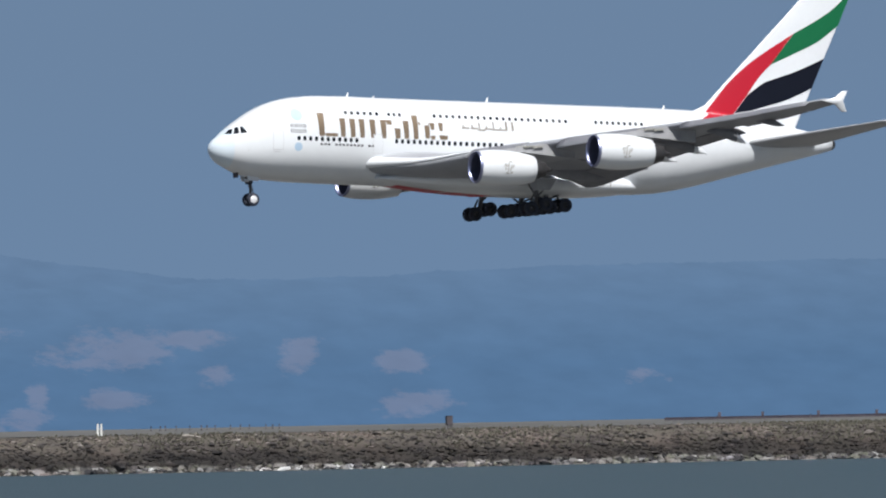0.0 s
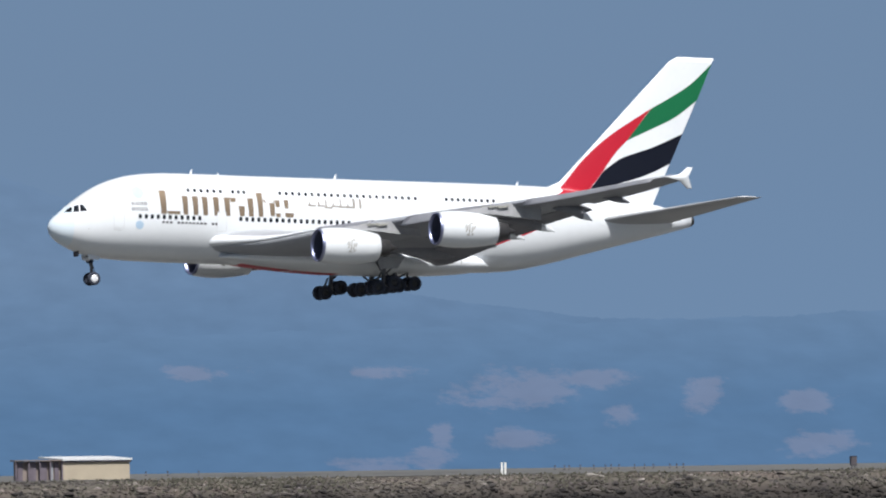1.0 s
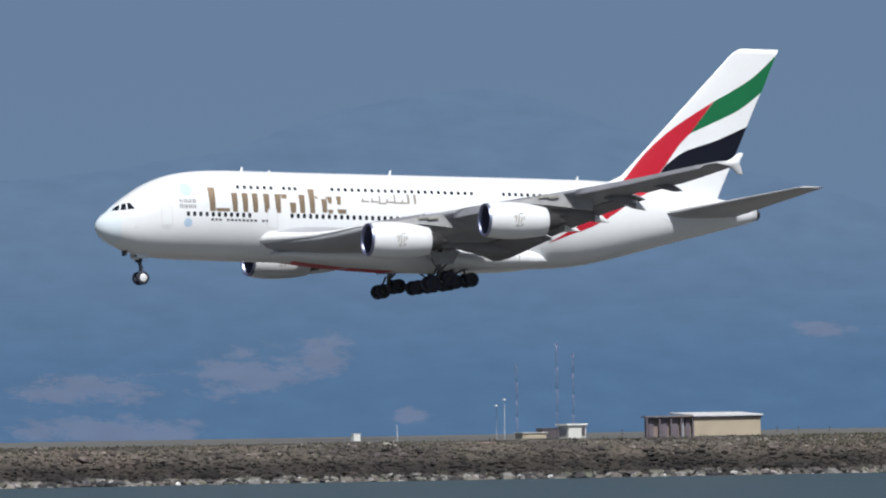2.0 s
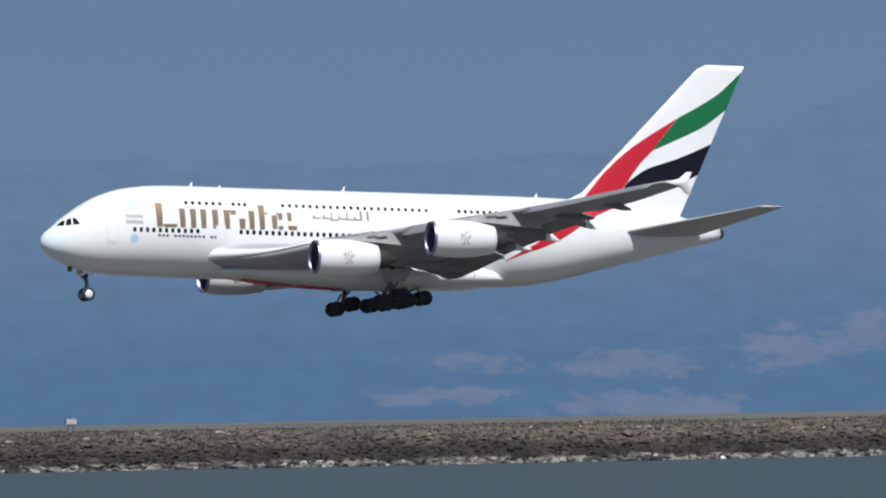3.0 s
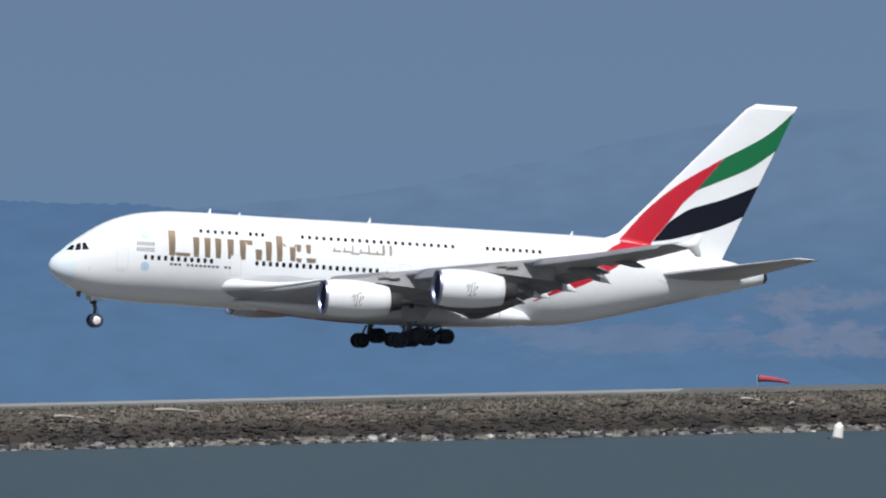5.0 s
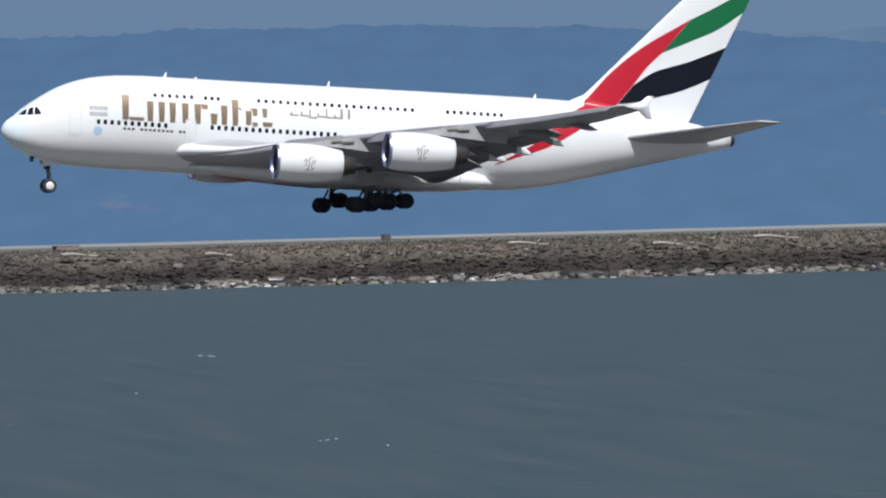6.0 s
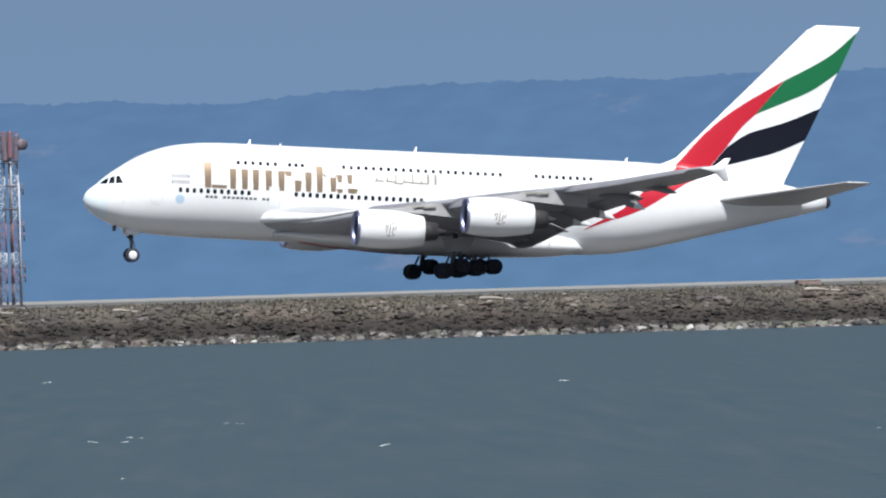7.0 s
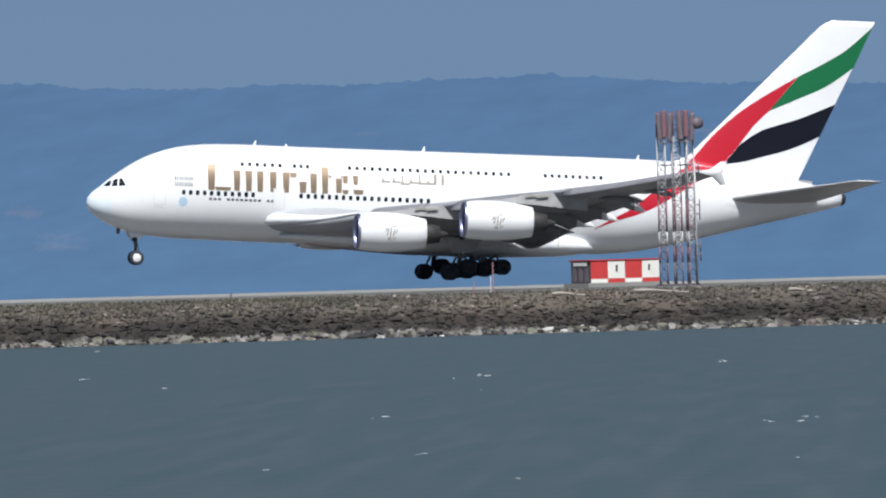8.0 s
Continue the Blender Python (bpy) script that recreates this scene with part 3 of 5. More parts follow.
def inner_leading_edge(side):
    """The paler skin round the front half of the inner wing, a centimetre proud of it; part of its paleness is bounce
    light put into the colour.
    """
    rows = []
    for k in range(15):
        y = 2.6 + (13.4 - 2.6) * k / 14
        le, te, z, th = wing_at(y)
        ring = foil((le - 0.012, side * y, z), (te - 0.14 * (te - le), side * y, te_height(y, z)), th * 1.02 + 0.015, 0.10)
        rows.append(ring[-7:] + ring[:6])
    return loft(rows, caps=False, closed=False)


def root_fillet(side):
    """The white glove that wraps the leading edge of the wing root and blends into the body; its thin outer strip
    paints the highlight on the edge.
    """
    rings = []
    for k in range(13):
        y = 2.5 + 6.6 * k / 12
        le, te, z, th = wing_at(y)
        f = 1 - (k / 12) ** 2
        back = le + (2.0 - 1.5 * k / 12)
        ring = []
        for i in range(24):
            t = 2 * math.pi * i / 24
            c, q = math.cos(t), math.sin(t)
            cx = (le - 0.35 * f + back) / 2
            ring.append((cx + (back - le + 0.35 * f) / 2 * math.copysign(abs(c) ** 0.8, c), side * y, z + 0.10 + 0.22 * k / 12 + (0.09 + 0.66 * (1 - k / 12) ** 1.4) * q * (1.0 if q > 0 else 0.8)))
        rings.append(ring)
    return loft(rings)


def slat(side, y0, y1, size=1.0):
    rings = []
    for k in range(13):
        y = y0 + (y1 - y0) * k / 12
        le, te, z, th = wing_at(y)
        c = size * (0.16 * (te - le) ** 0.8 + 0.4)
        rings.append(foil((le - 0.55 * c, side * y, z - 0.50 * c), (le + 0.62 * c, side * y, z + 0.36 * th), 0.16 + 0.14 * th, 0.16 * c, 8))
    return loft(rings)


def flap(side, y0, y1, chord, angle, drop):
    rings = []
    a = radians(angle)
    for k in range(9):
        y = y0 + (y1 - y0) * k / 8
        le, te, z, th = wing_at(y)
        c = chord * (te - le) ** 0.6
        x, zz = te - 0.16 * (te - le), te_height(y, z) - drop
        rings.append(foil((x, side * y, zz), (x + c * math.cos(a), side * y, zz - c * math.sin(a)), 0.10 * c, 0.05 * c, 8))
    return loft(rings)


def canoe(side, y, tip, size, fall, start=0.0):
    """The fairing of a flap track: a slim boat shape below the wing that droops aft with the flap."""
    le, te, z, th = wing_at(y)
    x0 = te - 0.50 * (te - le)
    rings = []
    for k in range(15):
        u = start + (1 - start) * k / 14
        x = x0 + (tip - x0) * u
        w = size * max(0.02, math.sin(math.pi * min(1, u * 1.25 + 0.06) / 2) * (1 - max(0, (u - 0.55) / 0.45) ** 1.7))
        zz = z - 0.30 * th - 0.25 - fall * max(0, u - 0.45) ** 1.5
        rings.append([(x, side * y + w * 0.55 * math.cos(2 * math.pi * i / 14), zz + w * (1.15 * math.sin(2 * math.pi * i / 14) - 0.15)) for i in range(14)])
    return loft(rings)


def winglet(side):
    """The arrow-shaped fence at the tip."""
    le, te, z, th = wing_at(39.3)
    outline = [(le + 0.1, z), (le + 1.5, z + 0.30), (te - 0.1, z + 0.98), (te + 0.45, z + 1.02), (te + 0.05, z + 0.05), (te + 0.40, z - 1.05), (te - 0.1, z - 1.05), (le + 1.5, z - 0.32)]
    rows = []
    for y, g in ((39.30, 0.0), (39.36, 0.06), (39.50, 0.06), (39.56, 0.0)):
        cx, cz = (le + te) / 2 + 0.5, z
        rows.append([(cx + (x - cx) * (0.95 + g), side * (y + 0.10 * abs(zz - z)), cz + (zz - cz) * (0.95 + g)) for x, zz in outline])
    return loft(rows)


def fin_edges(z):
    le = 55.35 + (z - 10.75) * (67.75 - 55.35) / (23.6 - 10.75) if z > 10.75 else 55.35 - (10.75 - z) * 2.0
    te = 66.05 + (z - 9.0) * (72.75 - 66.05) / 15.0
    if z > 23.5:
        le += (z - 23.5) ** 2 * 1.1
    if z < 11.2:
        le -= 1.5 * (11.2 - z) ** 1.6
    return le, te


def fin_half(x, z):
    le, te = fin_edges(z)
    u = min(1, max(0, (x - le) / (te - le)))
    th = 0.62 - 0.44 * (z - 9) / 15
    return th * (1.4845 * math.sqrt(u) - 0.63 * u - 1.758 * u**2 + 1.4215 * u**3 - 0.5075 * u**4) * 1.9 * 0.5


def fin():
    rings = []
    for k in range(31):
        z = 8.6 + (24.12 - 8.6) * k / 30
        le, te = fin_edges(z)
        n = 22
        up, lo = [], []
        for i in range(n + 1):
            u = 0.5 - 0.5 * math.cos(math.pi * i / n)
            x = le + (te - le) * u
            th = 0.62 - 0.44 * (z - 9) / 15
            y = th * (1.4845 * math.sqrt(u) - 0.63 * u - 1.758 * u**2 + 1.4215 * u**3 - 0.5075 * u**4) * 1.9 * 0.5
            up.append((x, y, z))
            lo.append((x, -y, z))
        rings.append(up + lo[-2:0:-1])
    return loft(rings)


def tailplane(side):
    rings = []
    for k in range(21):
        u = k / 20
        y = 0.8 + (15.2 - 0.8) * u
        rings.append(foil((58.2 + (68.1 - 58.2) * u, side * y, 7.10 + 2.25 * u), (67.6 + (70.8 - 67.6) * u, side * y, 7.35 + 2.05 * u), 0.95 - 0.72 * u, 0.0, 12))
    return loft(rings)


def belly_shape(x):
    """Half width, bottom, top of the fairing under the wing roots."""
    u = (x - 17.5) / (46.6 - 17.5)
    s = min(1.0, math.sin(math.pi * u) ** (0.75 if u < 0.5 else 0.36) * 1.02) if 0 < u < 1 else 0.0
    hw = section(x)[2]
    return hw * 0.80 + (4.30 - hw * 0.80) * s, 2.2 - 1.12 * s, 2.6 + 1.25 * s + 0.55 * min(1.0, max(0.0, (x - 38.5) / 3.5)) * s


def belly_point(x, y):
    """A point just below the fairing's underside."""
    half, low, high = belly_shape(x)
    zc = (low + high) / 2 - 0.1
    q = (1 - min(1.0, abs(y) / half) ** (1 / 0.75 * 2)) ** (0.85 / 2)
    return (x, y, zc - (zc - low) * q - 0.012)


def fairing_side(x, z):
    """Half the width of the fairing, or of the body where that is wider, at a height."""
    half, low, high = belly_shape(x)
    zc = (low + high) / 2 - 0.1
    q = min(1.0, abs((z - zc) / (high - zc if z > zc else zc - low)))
    return max(half * max(0.0, 1 - q ** (2 / 0.85)) ** (0.75 / 2), side_y(x, z))


def belly_fairing():
    rings = []
    for k in range(41):
        u = k / 40
        x = 17.5 + (46.6 - 17.5) * u
        half, low, high = belly_shape(x)
        ring = []
        for i in range(40):
            t = 2 * math.pi * i / 40
            c, q = math.cos(t), math.sin(t)
            zc = (low + high) / 2 - 0.1
            ring.append((x, half * math.copysign(abs(c) ** 0.75, c), zc + (high - zc if q > 0 else zc - low) * math.copysign(abs(q) ** 0.85, q)))
        rings.append(ring)
    return loft(rings)


def wheel(parent, name, x, y, z, r, w, hub_out):
    """One tyre with rounded shoulders and grooves, and its rim."""
    prof = [(-0.22 * w, 0.46 * r), (-0.44 * w, 0.50 * r), (-0.5 * w, 0.60 * r), (-0.5 * w, 0.86 * r), (-0.38 * w, 0.97 * r), (-0.2 * w, r), (-0.17 * w, 0.985 * r), (-0.12 * w, r), (0.12 * w, r), (0.17 * w, 0.985 * r), (0.2 * w, r), (0.38 * w, 0.97 * r), (0.5 * w, 0.86 * r), (0.5 * w, 0.60 * r), (0.44 * w, 0.50 * r), (0.22 * w, 0.46 * r)]
    tyre = part(name, lathe(prof, (x, y, z), 32, "y"), RUBBER, parent)
    rim = [(-0.36 * w, 0.02), (-0.36 * w, 0.2 * r), (-0.28 * w, 0.24 * r), (-0.30 * w, 0.46 * r), (-0.24 * w, 0.53 * r), (0.24 * w, 0.53 * r), (0.30 * w, 0.46 * r), (0.28 * w, 0.24 * r), (0.36 * w, 0.2 * r), (0.36 * w, 0.02)]
    part("rim", lathe(rim, (x, y, z), 20, "y"), HUB if hub_out else RIM_DARK, tyre, "pale metal wheel hub" if hub_out else "")
    return tyre


def engine(plane, side, y, x0, zc):
    """A high-bypass engine: cowl, polished lip, duct, fan, core nozzle, plug and pylon."""
    c = (x0, side * y, zc)
    cowl = part("engine_cowl", lathe([(0.28, 1.60), (0.6, 1.68), (1.2, 1.76), (2.2, 1.81), (3.4, 1.78), (4.6, 1.66), (5.6, 1.50), (6.35, 1.36), (6.38, 1.32), (5.6, 1.36)], c, 56), WHITE, plane, "white engine cowl with a small grey emblem")
    part("intake_lip", lathe([(0.32, 1.40), (0.12, 1.44), (0.02, 1.50), (0.0, 1.54), (0.06, 1.59), (0.28, 1.606)], c, 56), LIP, cowl, "polished metal intake lip")
    part("intake_duct", lathe([(0.30, 1.405), (0.8, 1.38), (1.45, 1.42), (1.7, 1.42)], c, 48), DUCT, cowl)
    bm = bmesh.new()
    for i in range(24):
        a = 2 * math.pi * i / 24
        e = Vector((0, math.cos(a), math.sin(a)))
        f = Vector((0, -math.sin(a), math.cos(a)))
        o = Vector(c) + Vector((1.45, 0, 0))
        v = [bm.verts.new(o + e * 0.35 + f * 0.03), bm.verts.new(o + e * 1.40 + f * 0.12 + Vector((-0.1, 0, 0))), bm.verts.new(o + e * 1.40 - f * 0.22 + Vector((0.25, 0, 0))), bm.verts.new(o + e * 0.35 - f * 0.10 + Vector((0.25, 0, 0)))]
        bm.faces.new(v)
    bmesh.ops.solidify(bm, geom=bm.faces[:], thickness=0.02)
    part("fan", finish(bm, False), FAN, cowl)
    part("fan_backing", lathe([(1.78, 0.02), (1.78, 1.42)], c, 40), FAN, cowl)
    part("spinner", lathe([(0.95, 0.02), (1.05, 0.14), (1.25, 0.28), (1.5, 0.40)], c, 24), FAN, cowl)
    core = part("core_nozzle", lathe([(4.9, 1.12), (5.8, 1.05), (6.8, 0.92), (7.7, 0.76), (7.72, 0.70), (7.0, 0.70)], c, 40), HOT_METAL, cowl, "dull heat-stained core nozzle")
    part("exhaust_plug", lathe([(6.9, 0.50), (7.6, 0.44), (8.3, 0.22), (8.7, 0.03)], c, 28), HOT_METAL, core)
    part("bypass_wall", lathe([(4.95, 1.12), (4.95, 1.50)], c, 40), HOT_METAL, cowl)
    # emblem: a plain ring with three short bars, both flanks
    for flank in (-1, 1):
        def on_cowl(x, z):
            r = interp(x, [(0.28, 1.60), (1.2, 1.76), (2.2, 1.81), (3.4, 1.78), (4.6, 1.66)])[0] + 0.008
            return (c[0] + x, c[1] + flank * math.sqrt(max(0.01, r * r - z * z)), c[2] + z)
        for (ax, az), (bx, bz) in (((2.62, -0.30), (2.80, 0.36)), ((2.92, -0.46), (3.02, 0.52)), ((3.18, -0.40), (3.30, 0.28)), ((3.42, -0.1), (3.58, 0.30)), ((2.70, -0.56), (3.02, -0.62)), ((3.08, 0.58), (3.40, 0.52)), ((3.20, -0.58), (3.46, -0.46)), ((2.50, 0.06), (2.66, 0.40))):
            d = Vector((bx - ax, bz - az))
            k = Vector((-d.y, d.x)).normalized() * 0.05
            part("emblem_bar", strip([(ax - k.x, az - k.y), (bx - k.x, bz - k.y)], [(ax + k.x, az + k.y), (bx + k.x, bz + k.y)], on_cowl, 8, 2), GREY_INK, cowl)
    # pylon
    le, te, wz, th = wing_at(y)
    rings = []
    for k in range(9):
        u = k / 8
        x = x0 + 1.4 + (le + 3.4 - x0 - 1.4) * u
        low = zc + 1.5 + 0.35 * u if u < 0.4 else zc + 1.64 - 0.7 * (u - 0.4)
        high = zc + 1.70 + (wz + 0.1 - zc - 1.70) * min(1, u * 1.5) ** 1.2
        w = 0.06 + 0.32 * math.sin(math.pi * min(0.75, u * 0.8 + 0.05))
        high = max(high, low + 0.06)
        rings.append([(x, side * y - w, low), (x, side * y + w, low), (x, side * y + w * 0.8, high), (x, side * y - w * 0.8, high)])
    pylon = part("pylon", loft(rings, smooth=False), PYLON, plane)
    # slat tracks and ducts that lie bare in the gap between the slats
    for dy, dx, h in ((-0.45, -1.9, 0.20), (-0.36, -0.7, 0.26), (0.36, -1.5, 0.2), (0.42, -0.5, 0.2)):
        x, z = le + dx - 0.4, wz - 0.42
        part("slat_track", loft([[(x - 0.5, side * (y + dy) + a, z - h * 0.4 + b) for a, b in ((-0.11, 0), (0.11, 0), (0.11, h), (-0.11, h))], [(x + 0.6, side * (y + dy) + a, z + 0.08 + b) for a, b in ((-0.14, 0), (0.14, 0), (0.14, h * 0.7), (-0.14, h * 0.7))]], smooth=False), TRACK, pylon, "bare metal slat track")
    cowl.matrix_local = Matrix.Translation(c) @ pose(0, 0, 0, 0, 0, side * 1.5) @ Matrix.Translation(-Vector(c))
    return cowl


def airliner():
    plane = new("airliner")
    tagged(plane, "white double-deck airliner with gold lettering, landing gear down", "airplane")
    xs = [0.0, 0.05, 0.12, 0.25, 0.5, 0.8, 1.2, 1.6, 2, 2.5, 3, 3.7, 4.5, 5.2, 6, 7, 8, 9, 10.5, 12, 14, 17] + [20 + 2.5 * i for i in range(11)] + [47.5, 50, 52, 54, 56, 58, 60, 62, 64, 66, 67.5, 69, 70.2]
    body = part("fuselage", loft([fuselage_ring(x) for x in xs]), WHITE, plane, "glossy white double-deck fuselage")
    belly = part("belly_fairing", belly_fairing(), WHITE, plane)
    for x0, x1 in ((20.2, 25.6), (25.9, 30.8)):
        part("belly_title_bar", strip([(x0, -1.7), (x1, -1.7)], [(x0, 1.7), (x1, 1.7)], belly_point, 10, 18), RED, belly, "red painted title under the belly")
    part("tail_exhaust", lathe([(0, 0.60), (0.25, 0.52), (0.42, 0.36), (0.30, 0.30), (0.0, 0.28)], (70.2, 0, 7.72), 24), HOT_METAL, plane, "dark exhaust pipe at the tail cone")
    part("radome", loft([[(x, y * 1.006, 4.76 + (z - 4.76) * 1.006) for _, y, z in fuselage_ring(x)] for x in (0.0, 0.05, 0.12, 0.25, 0.5, 0.8, 1.2, 1.6, 1.9)], caps=False), RADOME, body, "pale bluish nose radome")
    for side in (-1, 1):
        part("fairing_seam", strip([(43.15, 2.3), (43.22, 2.3)], [(43.15, 4.0), (43.22, 4.0)], lambda x, z: (x, side * (fairing_side(x, z) + 0.012), z), 2, 10), GREY_INK, belly)
    tail = part("fin", fin(), WHITE, plane, "tall white fin with red, green and black bands")
    for side in (-1, 1):
        def on_fin(x, z):
            return (x, side * (fin_half(x, z) + 0.012), z)

        def on_body(x, z):
            return skin(x, z, side, 0.012)[0]
        part("red_band", strip([(59.0, 10.5), (60.55, 12.5), (61.8, 14.2), (63.1, 15.53)], [(56.15, 10.95), (58.45, 13.6), (61.35, 16.05), (65.78, 18.85)], on_fin), RED, tail, "red painted band")
        part("green_band", strip([(63.12, 15.55), (65.8, 16.76), (68.5, 18.06), (70.95, 19.85)], [(65.81, 18.85), (68.05, 20.08), (70.2, 21.45), (72.54, 23.58)], on_fin), GREEN, tail, "green painted band")
        part("black_band", strip([(59.05, 10.5), (60.9, 10.82), (62.69, 11.33), (64.8, 11.96), (66.44, 12.63), (68.02, 13.4)], [(60.5, 12.38), (62.3, 13.64), (64.0, 14.28), (65.8, 14.88), (67.45, 15.57), (69.36, 16.42)], on_fin), BLACK, tail, "black painted band")
        part("red_sweep", strip([(46.6, 4.10), (48.8, 5.0), (50.2, 5.45), (52.5, 6.49), (55.9, 8.60), (57.2, 9.2), (58.9, 9.85)], [(46.6, 4.16), (48.8, 5.41), (50.2, 6.24), (52.17, 7.92), (53.6, 9.11), (54.6, 9.75), (55.6, 10.2)], on_body, 42, 12), RED, body, "red band sweeping forward from the fin")
        part("red_root", strip([(58.7, 9.7), (59.0, 10.55)], [(55.4, 10.1), (56.1, 10.95)], lambda x, z: (x, side * max(fin_half(x, z) + 0.014, side_y(x, min(z, section(x)[1] - 0.002)) + 0.012 if z < section(x)[1] else 0), z), 6, 12), RED, tail)
    for side in (-1, 1):
        w = part("wing", wing(side), WING_GREY, plane, "long grey swept wing with flaps down")
        part("leading_edge", inner_leading_edge(side), LIT_NOSE_GREY, w, "pale grey leading edge skin with bounce light in its colour")
        part("root_fillet", root_fillet(side), WHITE, w, "white fillet round the wing root, drawn out as the sunlit edge")
        for a, b, size in ((9.3, 13.4, 0.5), (16.6, 24.4, 1.0), (27.4, 38.4, 0.9)):
            part("slat", slat(side, a, b, size), FLAP_GREY, w)
        for a, b, c, ang, dr in ((4.35, 13.8, 0.62, 17, 0.08), (14.3, 20.6, 0.54, 20, 0.06), (21.0, 27.4, 0.50, 17, 0.04)):
            part("flap", flap(side, a, b, c, ang, dr), FLAP_GREY, w)
        for a, b in ((27.8, 31.4), (31.5, 34.9), (35.0, 38.3)):
            part("aileron", flap(side, a, b, 0.40, 3, -0.12), WING_GREY, w)
        for y, tip, size, fall in ((8.0, 41.6, 0.74, 1.3), (12.6, 42.9, 0.80, 2.2), (17.0, 43.9, 0.74, 2.7), (21.0, 45.2, 0.66, 2.7), (26.8, 46.5, 0.56, 2.7), (31.8, 48.2, 0.30, 0.9)):
            fairing = part("flap_track_fairing", canoe(side, y, tip, size, fall), FLAP_GREY, w, "boat-shaped flap track fairing")
            # sun and shade by paint: body grey under the wing, tip white in sunlight
            if 15 < y < 30:
                part("sunlit_tip", canoe(side, y, tip + 0.02, size * 1.04, fall, 0.74), WHITE, fairing, "white tip where the fairing catches the sun")
        part("winglet", winglet(side), WHITE, w, "white arrow-shaped wingtip fence")
        engine(plane, side, 14.9, 22.2, 3.04)
        engine(plane, side, 25.7, 29.85, 4.42)
        part("tailplane", tailplane(side), TAIL_GREY, plane, "grey horizontal tailplane")
        # shade-side root seal of the tailplane
        part("tailplane_root_plate", strip([(58.9, 6.9), (62, 6.2), (66, 6.7), (68, 7.3)], [(58.9, 6.95), (62, 8.2), (66, 8.4), (68, 8.0)], lambda x, z: skin(x, z, side, 0.02)[0], 16, 6), WHITE, body)

    # cabin windows: one rounded pane, set along both decks
    bm = bmesh.new()
    ring = []
    for i in range(12):
        t = 2 * math.pi * i / 12
        c, s = math.cos(t), math.sin(t)
        ring.append((0.165 * math.copysign(abs(c) ** 0.6, c), 0.225 * math.copysign(abs(s) ** 0.6, s)))
    top = [bm.verts.new((x, y, 0.0)) for x, y in ring]
    low = [bm.verts.new((x * 1.05, y * 1.05, -0.03)) for x, y in ring]
    bm.faces.new(top)
    for i in range(12):
        bm.faces.new((top[i], low[i], low[(i + 1) % 12], top[(i + 1) % 12]))
    pane = bpy.data.meshes.new("window")
    finish(bm, False).to_mesh(pane)
    bm.free()
    pane.materials.append(DARK_GLASS)
    small = pane.copy()
    small.transform(Matrix.Diagonal((0.92, 0.88, 1, 1)))

    def window_row(mesh, x0, x1, step, z):
        n = round((x1 - x0) / step)
        for side in (-1, 1):
            for i in range(n + 1):
                x = x0 + (x1 - x0) * i / n
                p, nrm = skin(x, z, side, 0.012)
                t = Vector((1, 0, 0)) - nrm * nrm.x
                t.normalize()
                m = Matrix((t, nrm.cross(t), nrm)).transposed().to_4x4()
                m.translation = p
                shared("window", mesh, body, m)
    window_row(pane, 8.35, 14.75, 0.64, 5.98)
    window_row(pane, 19.2, 31.0, 0.64, 6.05)
    window_row(small, 13.75, 17.25, 0.64, 8.75)
    window_row(small, 18.6, 19.8, 0.6, 8.75)
    window_row(small, 23.7, 38.5, 0.70, 8.78)
    window_row(small, 41.9, 47.1, 0.65, 8.80)

    # flight deck glazing
    for side in (-1, 1):
        for quad in (((1.36, 6.24), (1.84, 6.24), (2.10, 6.78), (1.86, 6.70)), ((1.98, 6.26), (2.46, 6.30), (2.58, 6.98), (2.26, 6.88)), ((2.58, 6.32), (3.20, 6.38), (2.92, 7.02), (2.70, 6.98))):
            part("cockpit_window", strip([quad[0], quad[1]], [quad[3], quad[2]], lambda x, z: skin(x, z, side, 0.014)[0], 6, 6), DARK_GLASS, body, "dark flight deck window")

        def on_side(x, z):
            return skin(x, z, side, 0.012)[0]
        # the airline's title: plain gold uprights of the letters' height and spacing
        for x0, x1, z0, z1 in ((10.50, 11.20, 6.28, 8.62), (11.2, 12.65, 6.28, 6.60), (12.90, 13.52, 6.28, 8.15), (14.0, 14.62, 6.28, 8.15), (15.05, 15.66, 6.28, 8.15), (16.25, 16.88, 6.30, 8.15),
                               (17.45, 18.08, 6.30, 8.15), (18.1, 18.75, 7.70, 8.15), (19.0, 19.65, 6.33, 7.35), (20.0, 20.62, 6.33, 8.15), (21.05, 21.68, 6.33, 8.75), (21.7, 22.15, 7.78, 8.05),
                               (22.35, 22.95, 6.45, 8.05), (23.0, 23.55, 6.36, 6.75), (23.0, 23.5, 7.35, 8.05), (24.0, 24.95, 6.38, 6.82), (23.95, 24.45, 7.25, 8.1)):
            k = 0.10
            part("title_bar", strip([(x0 + k, z0), (x1 - k * 0.3, z0)], [(x0, z1), (x1 + k * 0.3, z1)], on_side, 4, 8), GOLD, body, "gold title bar")
        for i, (x0, z0, z1) in enumerate(((26.6, 7.75, 8.0), (27.6, 7.75, 8.05), (28.4, 7.6, 8.3), (29.2, 7.75, 8.0), (30.0, 7.7, 8.45), (30.8, 7.7, 7.95), (31.5, 7.7, 8.5), (32.2, 7.7, 8.5))):
            part("script_bar", strip([(x0, z0 - 0.18), (x0 + 0.85 if i < 6 else x0 + 0.22, z0 - 0.18)], [(x0, z0 if i < 6 else z1), (x0 + 0.85 if i < 6 else x0 + 0.22, z0 if i < 6 else z1)], on_side, 4, 5), GREY_INK, body)
